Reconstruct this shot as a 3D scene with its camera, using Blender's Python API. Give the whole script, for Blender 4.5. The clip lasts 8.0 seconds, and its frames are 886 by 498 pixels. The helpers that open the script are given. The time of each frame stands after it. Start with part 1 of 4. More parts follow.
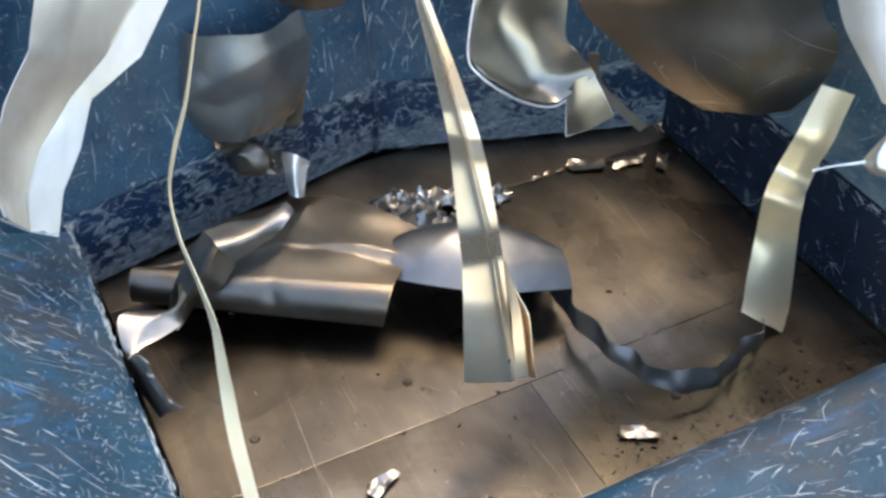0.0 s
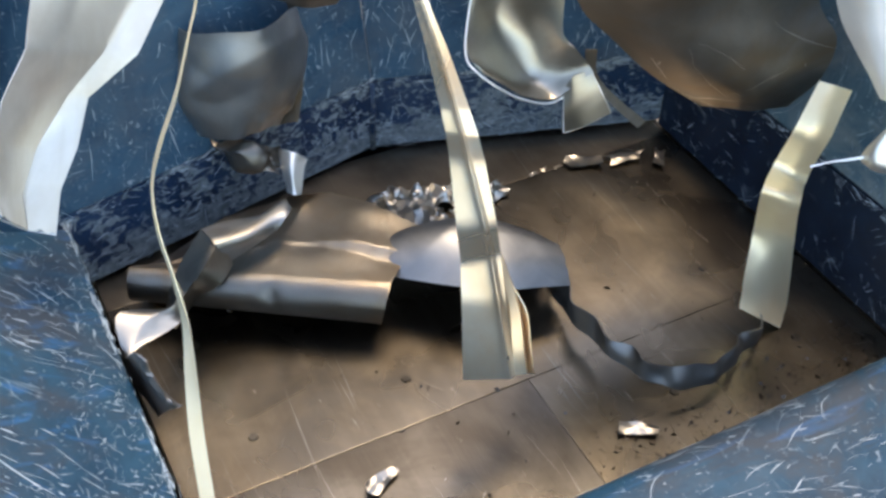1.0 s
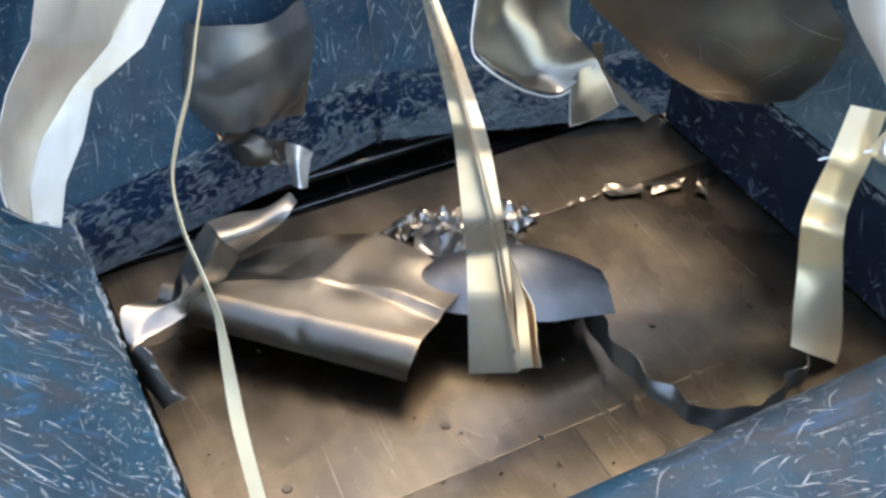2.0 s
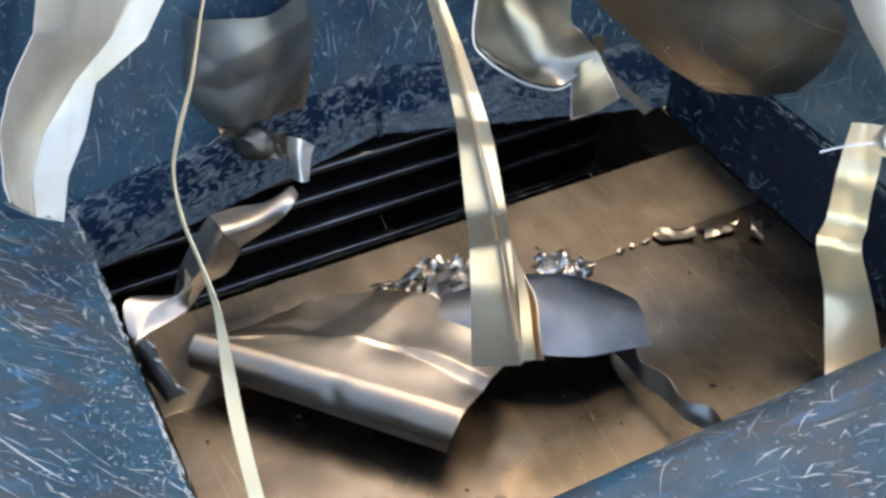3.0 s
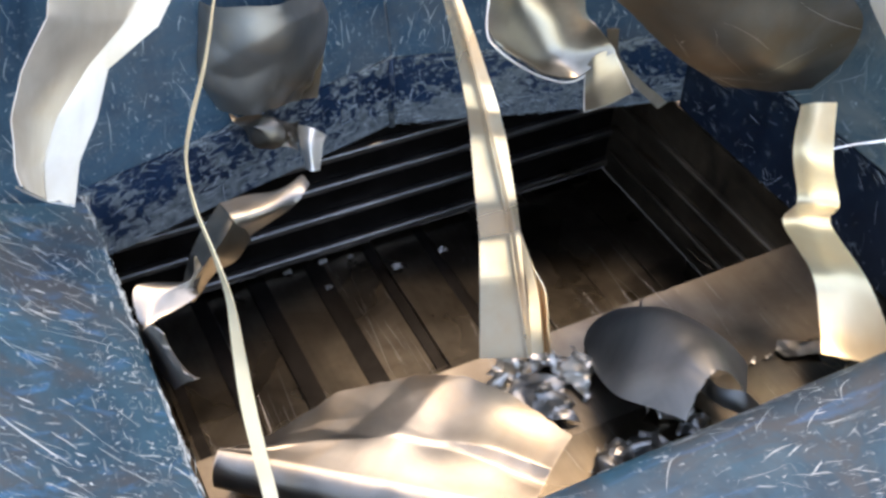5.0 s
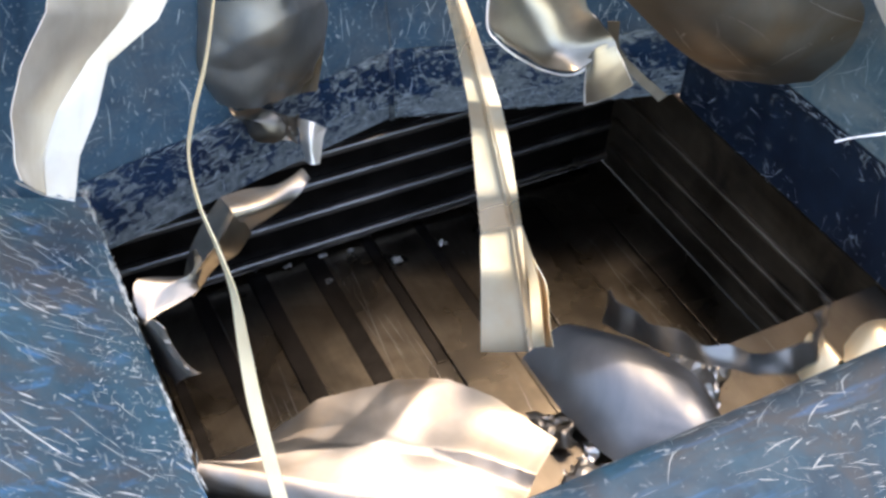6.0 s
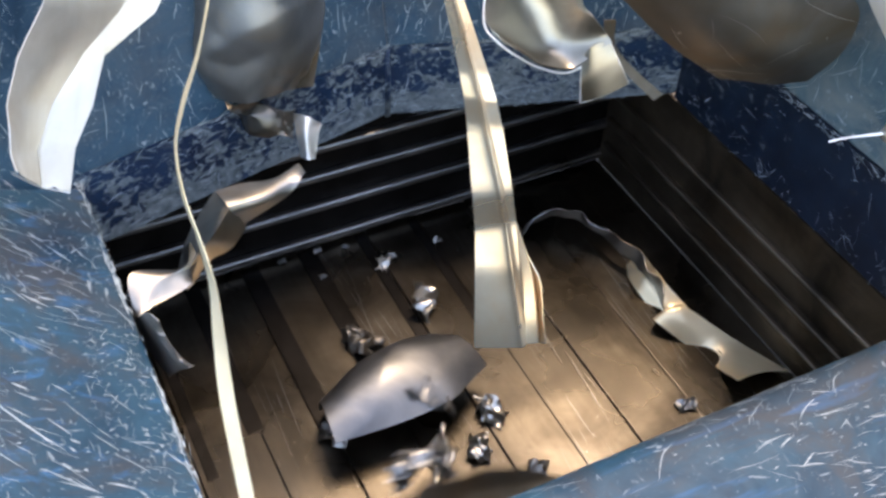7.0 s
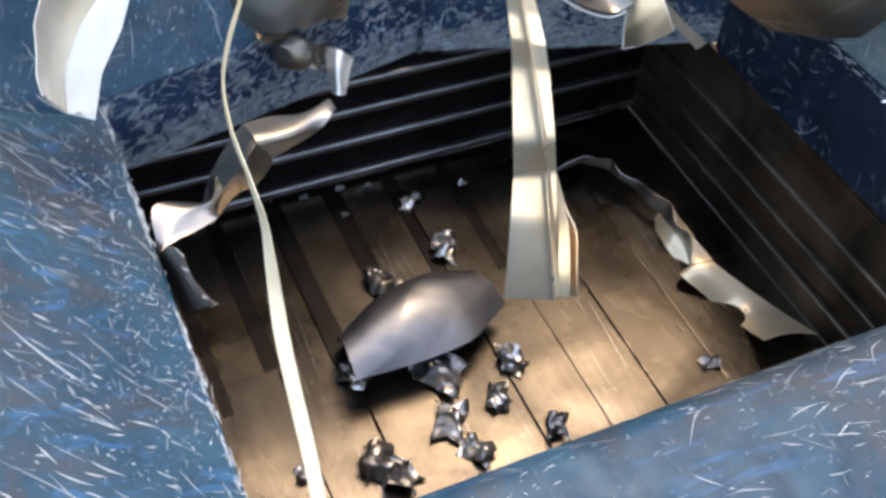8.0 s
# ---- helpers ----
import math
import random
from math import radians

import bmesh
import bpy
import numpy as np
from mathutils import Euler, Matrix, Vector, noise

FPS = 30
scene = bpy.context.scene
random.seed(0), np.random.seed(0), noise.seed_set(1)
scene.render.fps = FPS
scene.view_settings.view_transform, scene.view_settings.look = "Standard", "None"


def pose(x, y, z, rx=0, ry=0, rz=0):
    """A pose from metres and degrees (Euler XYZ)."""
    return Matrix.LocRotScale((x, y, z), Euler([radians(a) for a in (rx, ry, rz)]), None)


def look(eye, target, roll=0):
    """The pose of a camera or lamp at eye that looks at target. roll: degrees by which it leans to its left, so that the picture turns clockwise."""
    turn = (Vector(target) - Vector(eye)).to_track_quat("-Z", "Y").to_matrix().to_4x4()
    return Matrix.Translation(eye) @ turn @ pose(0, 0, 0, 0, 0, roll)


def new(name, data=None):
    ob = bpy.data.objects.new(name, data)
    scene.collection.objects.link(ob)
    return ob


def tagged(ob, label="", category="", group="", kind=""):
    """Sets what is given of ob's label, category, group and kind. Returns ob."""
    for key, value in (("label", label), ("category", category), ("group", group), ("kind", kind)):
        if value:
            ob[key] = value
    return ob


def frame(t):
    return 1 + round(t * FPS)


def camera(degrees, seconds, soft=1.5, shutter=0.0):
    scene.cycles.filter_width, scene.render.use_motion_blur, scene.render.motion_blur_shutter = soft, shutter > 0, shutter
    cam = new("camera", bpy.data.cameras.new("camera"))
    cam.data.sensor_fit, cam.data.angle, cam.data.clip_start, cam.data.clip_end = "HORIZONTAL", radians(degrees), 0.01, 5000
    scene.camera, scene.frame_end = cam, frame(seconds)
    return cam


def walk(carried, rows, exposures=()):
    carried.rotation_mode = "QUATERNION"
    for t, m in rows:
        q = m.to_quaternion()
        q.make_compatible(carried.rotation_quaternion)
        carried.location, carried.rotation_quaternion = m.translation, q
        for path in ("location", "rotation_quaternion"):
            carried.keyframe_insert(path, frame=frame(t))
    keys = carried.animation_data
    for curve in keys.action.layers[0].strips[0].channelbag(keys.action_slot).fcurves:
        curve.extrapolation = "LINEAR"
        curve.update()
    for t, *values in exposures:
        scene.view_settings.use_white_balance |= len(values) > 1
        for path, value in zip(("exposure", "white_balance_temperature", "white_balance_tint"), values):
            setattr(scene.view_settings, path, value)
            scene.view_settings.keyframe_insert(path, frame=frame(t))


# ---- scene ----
cam = camera(44.5, 8.0, soft=3.0, shutter=0.5)
PATH = [
    (0, pose(0.0067, -0.0021, 1.2114, 47.180, -1.664, -27.361)),
    (0.5, pose(0.0012, 0.0008, 1.2114, 47.089, -1.736, -27.846)),
    (1, pose(0.0057, 0.0007, 1.2125, 46.954, -1.636, -27.639)),
    (2.5, pose(0.0019, 0.0002, 1.2000, 46.833, -1.519, -27.359)),
    (3, pose(-0.0032, 0.0017, 1.2030, 46.571, -1.512, -27.611)),
    (3.5, pose(-0.0054, 0.0027, 1.2017, 46.784, -1.717, -27.292)),
    (4, pose(-0.0097, 0.0051, 1.1975, 46.955, -1.891, -27.364)),
    (4.5, pose(0.0000, -0.0000, 1.2000, 46.564, -1.813, -26.536)),
    (6, pose(-0.0015, 0.0053, 1.2000, 45.726, -1.721, -26.643)),
    (6.5, pose(-0.0055, 0.0030, 1.1974, 45.923, -2.041, -26.699)),
    (7, pose(-0.0048, 0.0005, 1.1995, 45.666, -2.343, -26.490)),
    (7.5, pose(-0.0151, -0.0023, 1.1835, 45.422, -2.492, -26.225)),
    (8, pose(-0.0193, 0.0483, 1.1750, 42.248, -3.979, -24.372)),
]
walk(cam, PATH, [(0.0, 2.27, 7700, 11), (3.5, 2.25, 8300, 13), (4.5, 2.45, 8700, 17), (6.0, 2.6, 8600, 17), (8.0, 2.6, 8300, 17)])

# ---- daylight: clear high sun from beyond the corner of the far wall, open sky ----
world = bpy.data.worlds.new("world")
scene.world = world
world.use_nodes = True
wn = world.node_tree.nodes
sky = wn.new("ShaderNodeTexSky")
sky.sky_type, sky.sun_disc = "NISHITA", False
sky.sun_elevation, sky.sun_rotation = radians(68), radians(50)
sky.air_density, sky.dust_density = 1.0, 0.6
wn["Background"].inputs["Strength"].default_value = 0.15
world.node_tree.links.new(sky.outputs[0], wn["Background"].inputs["Color"])
sun = new("sun", bpy.data.lights.new("sun", "SUN"))
sun.data.energy, sun.data.angle, sun.data.color = 0.62, radians(22), (1.0, 0.86, 0.68)
sun.matrix_world = look((0.929, 0.779, 3.0), (0, 0, 0))


# ---- materials ----
def material(name):
    m = bpy.data.materials.new(name)
    m.use_nodes = True
    t = m.node_tree
    return m, t, t.nodes["Principled BSDF"], t.nodes.new("ShaderNodeTexCoord").outputs["Object"]


def link(t, a, b):
    t.links.new(a, b)


def mapped(t, coord, scale, turn=(0, 0, 0)):
    n = t.nodes.new("ShaderNodeMapping")
    n.inputs["Scale"].default_value = scale
    n.inputs["Rotation"].default_value = [radians(a) for a in turn]
    link(t, coord, n.inputs["Vector"])
    return n.outputs[0]


def noise_tex(t, coord, scale, detail=4.0, rough=0.6, warp=0.0):
    n = t.nodes.new("ShaderNodeTexNoise")
    n.inputs["Scale"].default_value, n.inputs["Detail"].default_value = scale, detail
    n.inputs["Roughness"].default_value, n.inputs["Distortion"].default_value = rough, warp
    link(t, coord, n.inputs["Vector"])
    return n.outputs["Fac"]


def ramp(t, fac, stops):
    n = t.nodes.new("ShaderNodeValToRGB")
    e = n.color_ramp.elements
    e[0].position, e[0].color = stops[0][0], (*stops[0][1], 1)
    e[1].position, e[1].color = stops[-1][0], (*stops[-1][1], 1)
    for p, c in stops[1:-1]:
        e.new(p).color = (*c, 1)
    link(t, fac, n.inputs[0])
    return n.outputs[0]


def grey(*stops):
    return [(p, (v, v, v)) for p, v in stops]


def mix(t, fac, a, b):
    n = t.nodes.new("ShaderNodeMix")
    n.data_type = "RGBA"
    for value, socket in ((fac, n.inputs[0]), (a, n.inputs[6]), (b, n.inputs[7])):
        if isinstance(value, (tuple, float, int)):
            socket.default_value = (*value, 1) if isinstance(value, tuple) else value
        else:
            link(t, value, socket)
    return n.outputs[2]


def maximum(t, a, b):
    n = t.nodes.new("ShaderNodeMath")
    n.operation = "MAXIMUM"
    link(t, a, n.inputs[0]), link(t, b, n.inputs[1])
    return n.outputs[0]


def bump(t, p, height, strength, distance):
    n = t.nodes.new("ShaderNodeBump")
    n.inputs["Strength"].default_value, n.inputs["Distance"].default_value = strength, distance
    link(t, height, n.inputs["Height"])
    link(t, n.outputs[0], p.inputs["Normal"])


def blue_paint(name, dark, light, wear, dust=0.35, grime=(0.2, 0.22, 0.23), streak=0.0):
    """Scratched blue machine paint; wear from 0 (few marks) to 1 (worn to the metal)."""
    m, t, p, co = material(name)
    tone = ramp(t, noise_tex(t, co, 7.0, 8, 0.68, 0.9), [(0.36, dark), (0.52, tuple((a + b) / 2 for a, b in zip(dark, light))), (0.7, light)])
    tone = mix(t, ramp(t, noise_tex(t, co, 4.5, 8, 0.7, 0.9), grey((0.46, 0.0), (0.6, dust))), tone, grime)
    if streak:
        tone = mix(t, ramp(t, noise_tex(t, mapped(t, co, (2.5, 22, 22)), 1.6, 5, 0.6, 0.6), grey((0.56, 0.0), (0.74, streak))), tone, (0.02, 0.13, 0.3))
    marks = None
    for turn, sc in (((20, 10, 35), (26, 210, 60)), ((70, 40, -25), (190, 30, 60)), ((10, 60, 80), (40, 34, 230)), ((35, -50, 10), (170, 170, 22))):
        n = ramp(t, noise_tex(t, mapped(t, co, sc, turn), 1.0, 2, 0.5, 0.8), grey((0.73 - 0.13 * wear, 0.0), (0.77 - 0.12 * wear, 1.0)))
        marks = n if marks is None else maximum(t, marks, n)
    chips = ramp(t, noise_tex(t, co, 90.0, 5, 0.7, 1.5), grey((0.69 - 0.12 * wear, 0.0), (0.71 - 0.11 * wear, 1.0)))
    marks = maximum(t, marks, chips)
    patch = ramp(t, noise_tex(t, co, 13.0, 5, 0.6, 0.7), grey((0.38, 0.12), (0.58, 1.0)))
    n = t.nodes.new("ShaderNodeMath")
    n.operation = "MULTIPLY"
    link(t, marks, n.inputs[0]), link(t, patch, n.inputs[1])
    marks = n.outputs[0]
    bare = ramp(t, noise_tex(t, co, 22.0, 5), [(0.3, (0.13, 0.17, 0.2)), (0.7, (0.3, 0.36, 0.39))])
    link(t, mix(t, marks, tone, bare), p.inputs["Base Color"])
    link(t, ramp(t, noise_tex(t, co, 30.0, 4), grey((0.3, 0.42), (0.7, 0.62))), p.inputs["Roughness"])
    p.inputs["Specular IOR Level"].default_value = 0.22
    bump(t, p, marks, 0.35, 0.002)
    return m


def sheet_metal(name, low, high, rough_low, rough_high, stain_or_gleam=None, grain=(1, 1, 1), metal=1.0, relief=0.05):
    """Bare sheet metal: rolled grain, smears and handling marks."""
    m, t, p, co = material(name)
    tone = ramp(t, noise_tex(t, co, 9.0, 6, 0.6, 0.6), [(0.3, low), (0.7, high)])
    if stain_or_gleam:
        tone = mix(t, ramp(t, noise_tex(t, co, 3.7, 5, 0.6, 1.0), grey((0.46, 0.0), (0.66, 0.85))), tone, stain_or_gleam)
    if grain != (1, 1, 1):
        streaks = noise_tex(t, mapped(t, co, tuple(g * 0.5 for g in grain)), 9.0, 6, 0.7, 0.4)
        tone = mix(t, ramp(t, streaks, grey((0.42, 0.0), (0.72, 0.3))), tone, tuple(0.45 * c for c in low))
    fine = noise_tex(t, mapped(t, co, grain), 40.0, 4, 0.65)
    slow = noise_tex(t, co, 6.0, 3, 0.5, 0.5)
    link(t, tone, p.inputs["Base Color"])
    p.inputs["Metallic"].default_value = metal
    link(t, ramp(t, slow, grey((0.3, rough_low), (0.7, rough_high))), p.inputs["Roughness"])
    bump(t, p, fine, relief, 0.002)
    return m


# One blue paint: darkened for chute and lip, lightened for walls to balance their light.
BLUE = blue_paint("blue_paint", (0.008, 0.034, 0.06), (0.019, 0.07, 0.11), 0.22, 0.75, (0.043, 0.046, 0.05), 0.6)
BLUE_LIT = blue_paint("blue_paint_lit", (0.011, 0.041, 0.074), (0.035, 0.098, 0.148), 0.38, 0.5, (0.08, 0.095, 0.105))
# Dusty grey-blue, also lightened to offset the right panel's shade.
BLUE_DUSTY_LIT = blue_paint("dusty_blue_paint_lit", (0.034, 0.072, 0.094), (0.075, 0.13, 0.15), 0.38, 0.85, (0.145, 0.165, 0.16))


def worn_band(name, dark, light, bare_low, bare_high, level, foot=0.0):
    """Paint rubbed away in ragged flecks down to grey metal, more so along the foot that the scrap rubs."""
    m, t, p, co = material(name)
    tone = ramp(t, noise_tex(t, co, 12.0, 6), [(0.35, dark), (0.65, light)])
    fleck = noise_tex(t, mapped(t, co, (1, 1, 1.5), (0, 25, 10)), 42.0, 7, 0.66, 1.1)
    wide = noise_tex(t, co, 9.0, 4, 0.6)
    n = t.nodes.new("ShaderNodeMath")
    n.operation = "MULTIPLY_ADD"
    link(t, wide, n.inputs[0])
    n.inputs[1].default_value = 0.45
    link(t, fleck, n.inputs[2])
    xyz = t.nodes.new("ShaderNodeSeparateXYZ")
    link(t, co, xyz.inputs[0])
    rub = t.nodes.new("ShaderNodeMapRange")
    rub.inputs["From Min"].default_value, rub.inputs["From Max"].default_value = 0.0, 0.085
    rub.inputs["To Min"].default_value, rub.inputs["To Max"].default_value = foot, 0.0
    link(t, xyz.outputs["Z"], rub.inputs["Value"])
    total = t.nodes.new("ShaderNodeMath")
    link(t, n.outputs[0], total.inputs[0]), link(t, rub.outputs[0], total.inputs[1])
    worn = ramp(t, total.outputs[0], grey((level, 0.0), (level + 0.035, 1.0)))
    bare = ramp(t, noise_tex(t, co, 60.0, 5), [(0.3, bare_low), (0.7, bare_high)])
    link(t, mix(t, worn, tone, bare), p.inputs["Base Color"])
    link(t, ramp(t, worn, grey((0.0, 0.4), (1.0, 0.6))), p.inputs["Roughness"])
    bump(t, p, worn, 0.4, 0.0015)
    return m


BLUE_WORN = worn_band("blue_paint_worn", (0.003, 0.018, 0.047), (0.007, 0.037, 0.085), (0.07, 0.095, 0.11), (0.22, 0.26, 0.275), 0.735, 0.13)
DULL = sheet_metal("dull_grey_sheet", (0.17, 0.175, 0.18), (0.28, 0.28, 0.275), 0.4, 0.55)
# Darker copy of the worn blue: the right wall's shade is in the tone.
BLUE_SHADED = worn_band("blue_paint_shaded", (0.003, 0.008, 0.018), (0.007, 0.018, 0.036), (0.04, 0.055, 0.065), (0.11, 0.135, 0.15), 0.86)
SCRATCH = sheet_metal("scratched_paint", (0.22, 0.29, 0.33), (0.46, 0.53, 0.56), 0.5, 0.7, metal=0.2)
PLATE = sheet_metal("worn_plate_steel", (0.12, 0.1, 0.077), (0.21, 0.178, 0.138), 0.22, 0.35, (0.1, 0.093, 0.085), (5, 0.35, 5), relief=0.12)
PLATE_B = sheet_metal("brushed_plate_steel", (0.075, 0.068, 0.06), (0.145, 0.132, 0.115), 0.22, 0.36, (0.06, 0.052, 0.043), (6, 0.3, 6), relief=0.2)
PLATE_REAR = sheet_metal("grey_plate_steel", (0.14, 0.122, 0.1), (0.235, 0.206, 0.17), 0.3, 0.45, (0.12, 0.1, 0.08), (5, 0.35, 5), relief=0.12)
FLOOR = sheet_metal("chamber_plank_steel", (0.1, 0.086, 0.068), (0.21, 0.182, 0.145), 0.22, 0.36, (0.062, 0.054, 0.046), (8, 0.25, 8), relief=0.15)
BROWN = sheet_metal("brown_chamber_steel", (0.12, 0.096, 0.072), (0.23, 0.182, 0.134), 0.4, 0.6, (0.05, 0.042, 0.034), (8, 0.25, 8), relief=0.15)
# Near-black base: the shade of the deep chamber is put into the colour.
SHADED_STEEL = sheet_metal("shaded_dark_steel", (0.012, 0.011, 0.01), (0.035, 0.032, 0.03), 0.35, 0.6)
RIB = sheet_metal("polished_rib_steel", (0.2, 0.2, 0.2), (0.36, 0.355, 0.35), 0.25, 0.45)
ALU = sheet_metal("aluminium_sheet", (0.78, 0.75, 0.69), (0.9, 0.88, 0.83), 0.36, 0.5)
# The tan patches paint in the warm reflections on the rolled sheet.
ALU_USED = sheet_metal("aluminium_sheet_used", (0.27, 0.25, 0.22), (0.4, 0.37, 0.325), 0.29, 0.42, (0.4, 0.29, 0.185), relief=0.12)
# Tan base and second tone put warm reflections into the strip's colour.
ALU_STRIP = sheet_metal("aluminium_strip_rolled", (0.78, 0.67, 0.52), (0.9, 0.81, 0.68), 0.24, 0.36, (0.83, 0.61, 0.39), (1, 1, 0.2), metal=0.85, relief=0.02)
ALU_SKIN = sheet_metal("aluminium_sheet_weathered", (0.62, 0.58, 0.51), (0.8, 0.76, 0.69), 0.42, 0.58, (0.55, 0.48, 0.38), metal=0.8)
# Golden base stands in for warm reflections on strips that face the camera.
ALU_WARM_LIT = sheet_metal("aluminium_sheet_warm_lit", (0.84, 0.65, 0.38), (0.93, 0.79, 0.54), 0.3, 0.44, (0.87, 0.73, 0.5), metal=0.65)
ALU_BOWL = sheet_metal("aluminium_sheet_tarnished", (0.35, 0.325, 0.27), (0.47, 0.435, 0.37), 0.27, 0.4, (0.3, 0.265, 0.21))
ALU_CASING = sheet_metal("aluminium_casing_dull", (0.24, 0.25, 0.255), (0.36, 0.36, 0.34), 0.38, 0.52, (0.31, 0.245, 0.18), metal=0.9)
# Pale, less metallic aluminium: bright light on edges and white sheet is in the colour.
ALU_LIT = sheet_metal("aluminium_sheet_lit", (0.82, 0.81, 0.78), (0.93, 0.92, 0.89), 0.35, 0.5, metal=0.5)
ALU_GREY = sheet_metal("aluminium_sheet_dull", (0.27, 0.27, 0.265), (0.4, 0.39, 0.365), 0.34, 0.5, (0.33, 0.275, 0.21))
ALU_DARK = sheet_metal("aluminium_sheet_dark", (0.16, 0.155, 0.14), (0.28, 0.26, 0.23), 0.4, 0.56, (0.22, 0.165, 0.11))
FOIL = sheet_metal("crumpled_foil", (0.5, 0.475, 0.43), (0.7, 0.67, 0.61), 0.26, 0.42, (0.46, 0.38, 0.28))
# Unseen ground; its pale sandy tone is added for warm bounce on the metal.
CONCRETE, _t, _p, _c = material("concrete_ground")
link(_t, ramp(_t, noise_tex(_t, _c, 3.0, 8), [(0.3, (0.3, 0.26, 0.2)), (0.7, (0.44, 0.385, 0.305))]), _p.inputs["Base Color"])


# ---- mesh helpers ----
def link_mesh(name, bm, mat, parent=None, label="", smooth=False):
    me = bpy.data.meshes.new(name)
    bm.to_mesh(me)
    bm.free()
    me.materials.append(mat)
    if smooth:
        me.shade_smooth()
    ob = new(name, me)
    ob.parent = parent
    return tagged(ob, label)


def part(name, bm, mat, parent, label="", smooth=False):
    return link_mesh(name, bm, mat, parent, label, smooth)


def box(bm, a, b, bevel=0.0):
    """An upright box from corner a to corner b."""
    g = bmesh.ops.create_cube(bm, size=1.0)
    mid, size = (Vector(a) + Vector(b)) / 2, Vector(b) - Vector(a)
    bmesh.ops.transform(bm, matrix=Matrix.LocRotScale(mid, None, size), verts=g["verts"])
    if bevel:
        es = list({e for v in g["verts"] for e in v.link_edges})
        bmesh.ops.bevel(bm, geom=es, offset=bevel, segments=2, affect="EDGES", profile=0.7)
    return bm


def slab(quad, thickness):
    """A plate: four corners in order, thickened away from its face."""
    bm = bmesh.new()
    q = [Vector(c) for c in quad]
    n = (q[1] - q[0]).cross(q[3] - q[0]).normalized() * thickness
    vs = [bm.verts.new(c) for c in q] + [bm.verts.new(c - n) for c in q]
    for f in ((0, 1, 2, 3), (7, 6, 5, 4), (0, 4, 5, 1), (1, 5, 6, 2), (2, 6, 7, 3), (3, 7, 4, 0)):
        bm.faces.new([vs[i] for i in f])
    es = [e for e in bm.edges]
    bmesh.ops.bevel(bm, geom=es, offset=min(0.003, abs(thickness) / 4), segments=2, affect="EDGES")
    return bm


def spline(points, s):
    """Catmull-Rom through the points, s from 0 to 1."""
    n = len(points) - 1
    if n == 1:
        return points[0].lerp(points[1], s)
    i = min(int(s * n), n - 1)
    f = s * n - i
    p1, p2 = points[i], points[i + 1]
    p0 = points[i - 1] if i else p1 * 2 - p2
    p3 = points[i + 2] if i + 2 <= n else p2 * 2 - p1
    return 0.5 * (2 * p1 + (p2 - p0) * f + (2 * p0 - 5 * p1 + 4 * p2 - p3) * f * f + (3 * p1 - p0 - 3 * p2 + p3) * f * f * f)


def folded(points, s):
    """Straight from point to point, with a crease at each."""
    n = len(points) - 1
    i = min(int(s * n), n - 1)
    return points[i].lerp(points[i + 1], s * n - i)


def crease_field(seed, count, height):
    """Irregular flat facets meeting in creases: one set of tilted planes less another, over 0 to 1 both ways."""
    rng = random.Random(seed)
    sets = [[(rng.uniform(-1, 1), rng.uniform(-1, 1), rng.uniform(0.05, 0.95), rng.uniform(0.05, 0.95)) for _ in range(count)] for _ in range(2)]

    def fold(u, v):
        hi, lo = (max(gx * (u - x) + gy * (v - y) for gx, gy, x, y in planes) for planes in sets)
        return hi - lo

    mean = sum(fold(i / 6, j / 6) for i in range(7) for j in range(7)) / 49
    return lambda u, v: height * (fold(u, v) - mean)


def sheet(net, nu=24, nv=14, thick=0.0015, crumple=0.004, scale=9.0, seed=0, ragged=0.0, creases=None, sharp=False, kinked=False):
    """A bent, crumpled metal sheet through a small control net (rows along, columns across)."""
    net = [[Vector(c) for c in row] for row in net]
    off = Vector((seed * 3.1, seed * 1.7, seed * 2.3))
    grid = []
    for i in range(nu + 1):
        grid.append([])
        for j in range(nv + 1):
            s, r = i / nu, j / nv
            if ragged:
                edge = noise.noise(Vector((r * 9, s * 9, seed)))
                s = min(1, max(0, s + ragged * edge * (s > 0.5) * (2 * s - 1)))
            grid[-1].append((folded if kinked else spline)([(folded if sharp else spline)(row, r) for row in net], s))
    raw = [row[:] for row in grid]
    fold = crease_field(seed + 500, *creases) if creases else None
    bm = bmesh.new()
    top, low = [], []
    for i in range(nu + 1):
        top.append([]), low.append([])
        for j in range(nv + 1):
            a = raw[min(i + 1, nu)][j] - raw[max(i - 1, 0)][j]
            b = raw[i][min(j + 1, nv)] - raw[i][max(j - 1, 0)]
            n = a.cross(b)
            n = n.normalized() if n.length > 1e-9 else Vector((0, 0, 1))
            q = raw[i][j] * scale + off
            d = crumple * (1.6 * abs(noise.noise(q)) - 0.4 + 0.8 * noise.noise(q * 0.45) + 0.35 * (noise.voronoi(q * 1.7)[0][0] - 0.4))
            if fold:
                d += fold(i / nu, j / nv)
            c = raw[i][j] + n * d
            top[-1].append(bm.verts.new(c + n * thick / 2))
            low[-1].append(bm.verts.new(c - n * thick / 2))
    for i in range(nu):
        for j in range(nv):
            bm.faces.new((top[i][j], top[i + 1][j], top[i + 1][j + 1], top[i][j + 1]))
            bm.faces.new((low[i][j], low[i][j + 1], low[i + 1][j + 1], low[i + 1][j]))
    for i in range(nu):
        for j in (0, nv):
            bm.faces.new((top[i][j], low[i][j], low[i + 1][j], top[i + 1][j]))
    for j in range(nv):
        for i in (0, nu):
            bm.faces.new((top[i][j], top[i][j + 1], low[i][j + 1], low[i][j]))
    bmesh.ops.recalc_face_normals(bm, faces=bm.faces)
    return bm


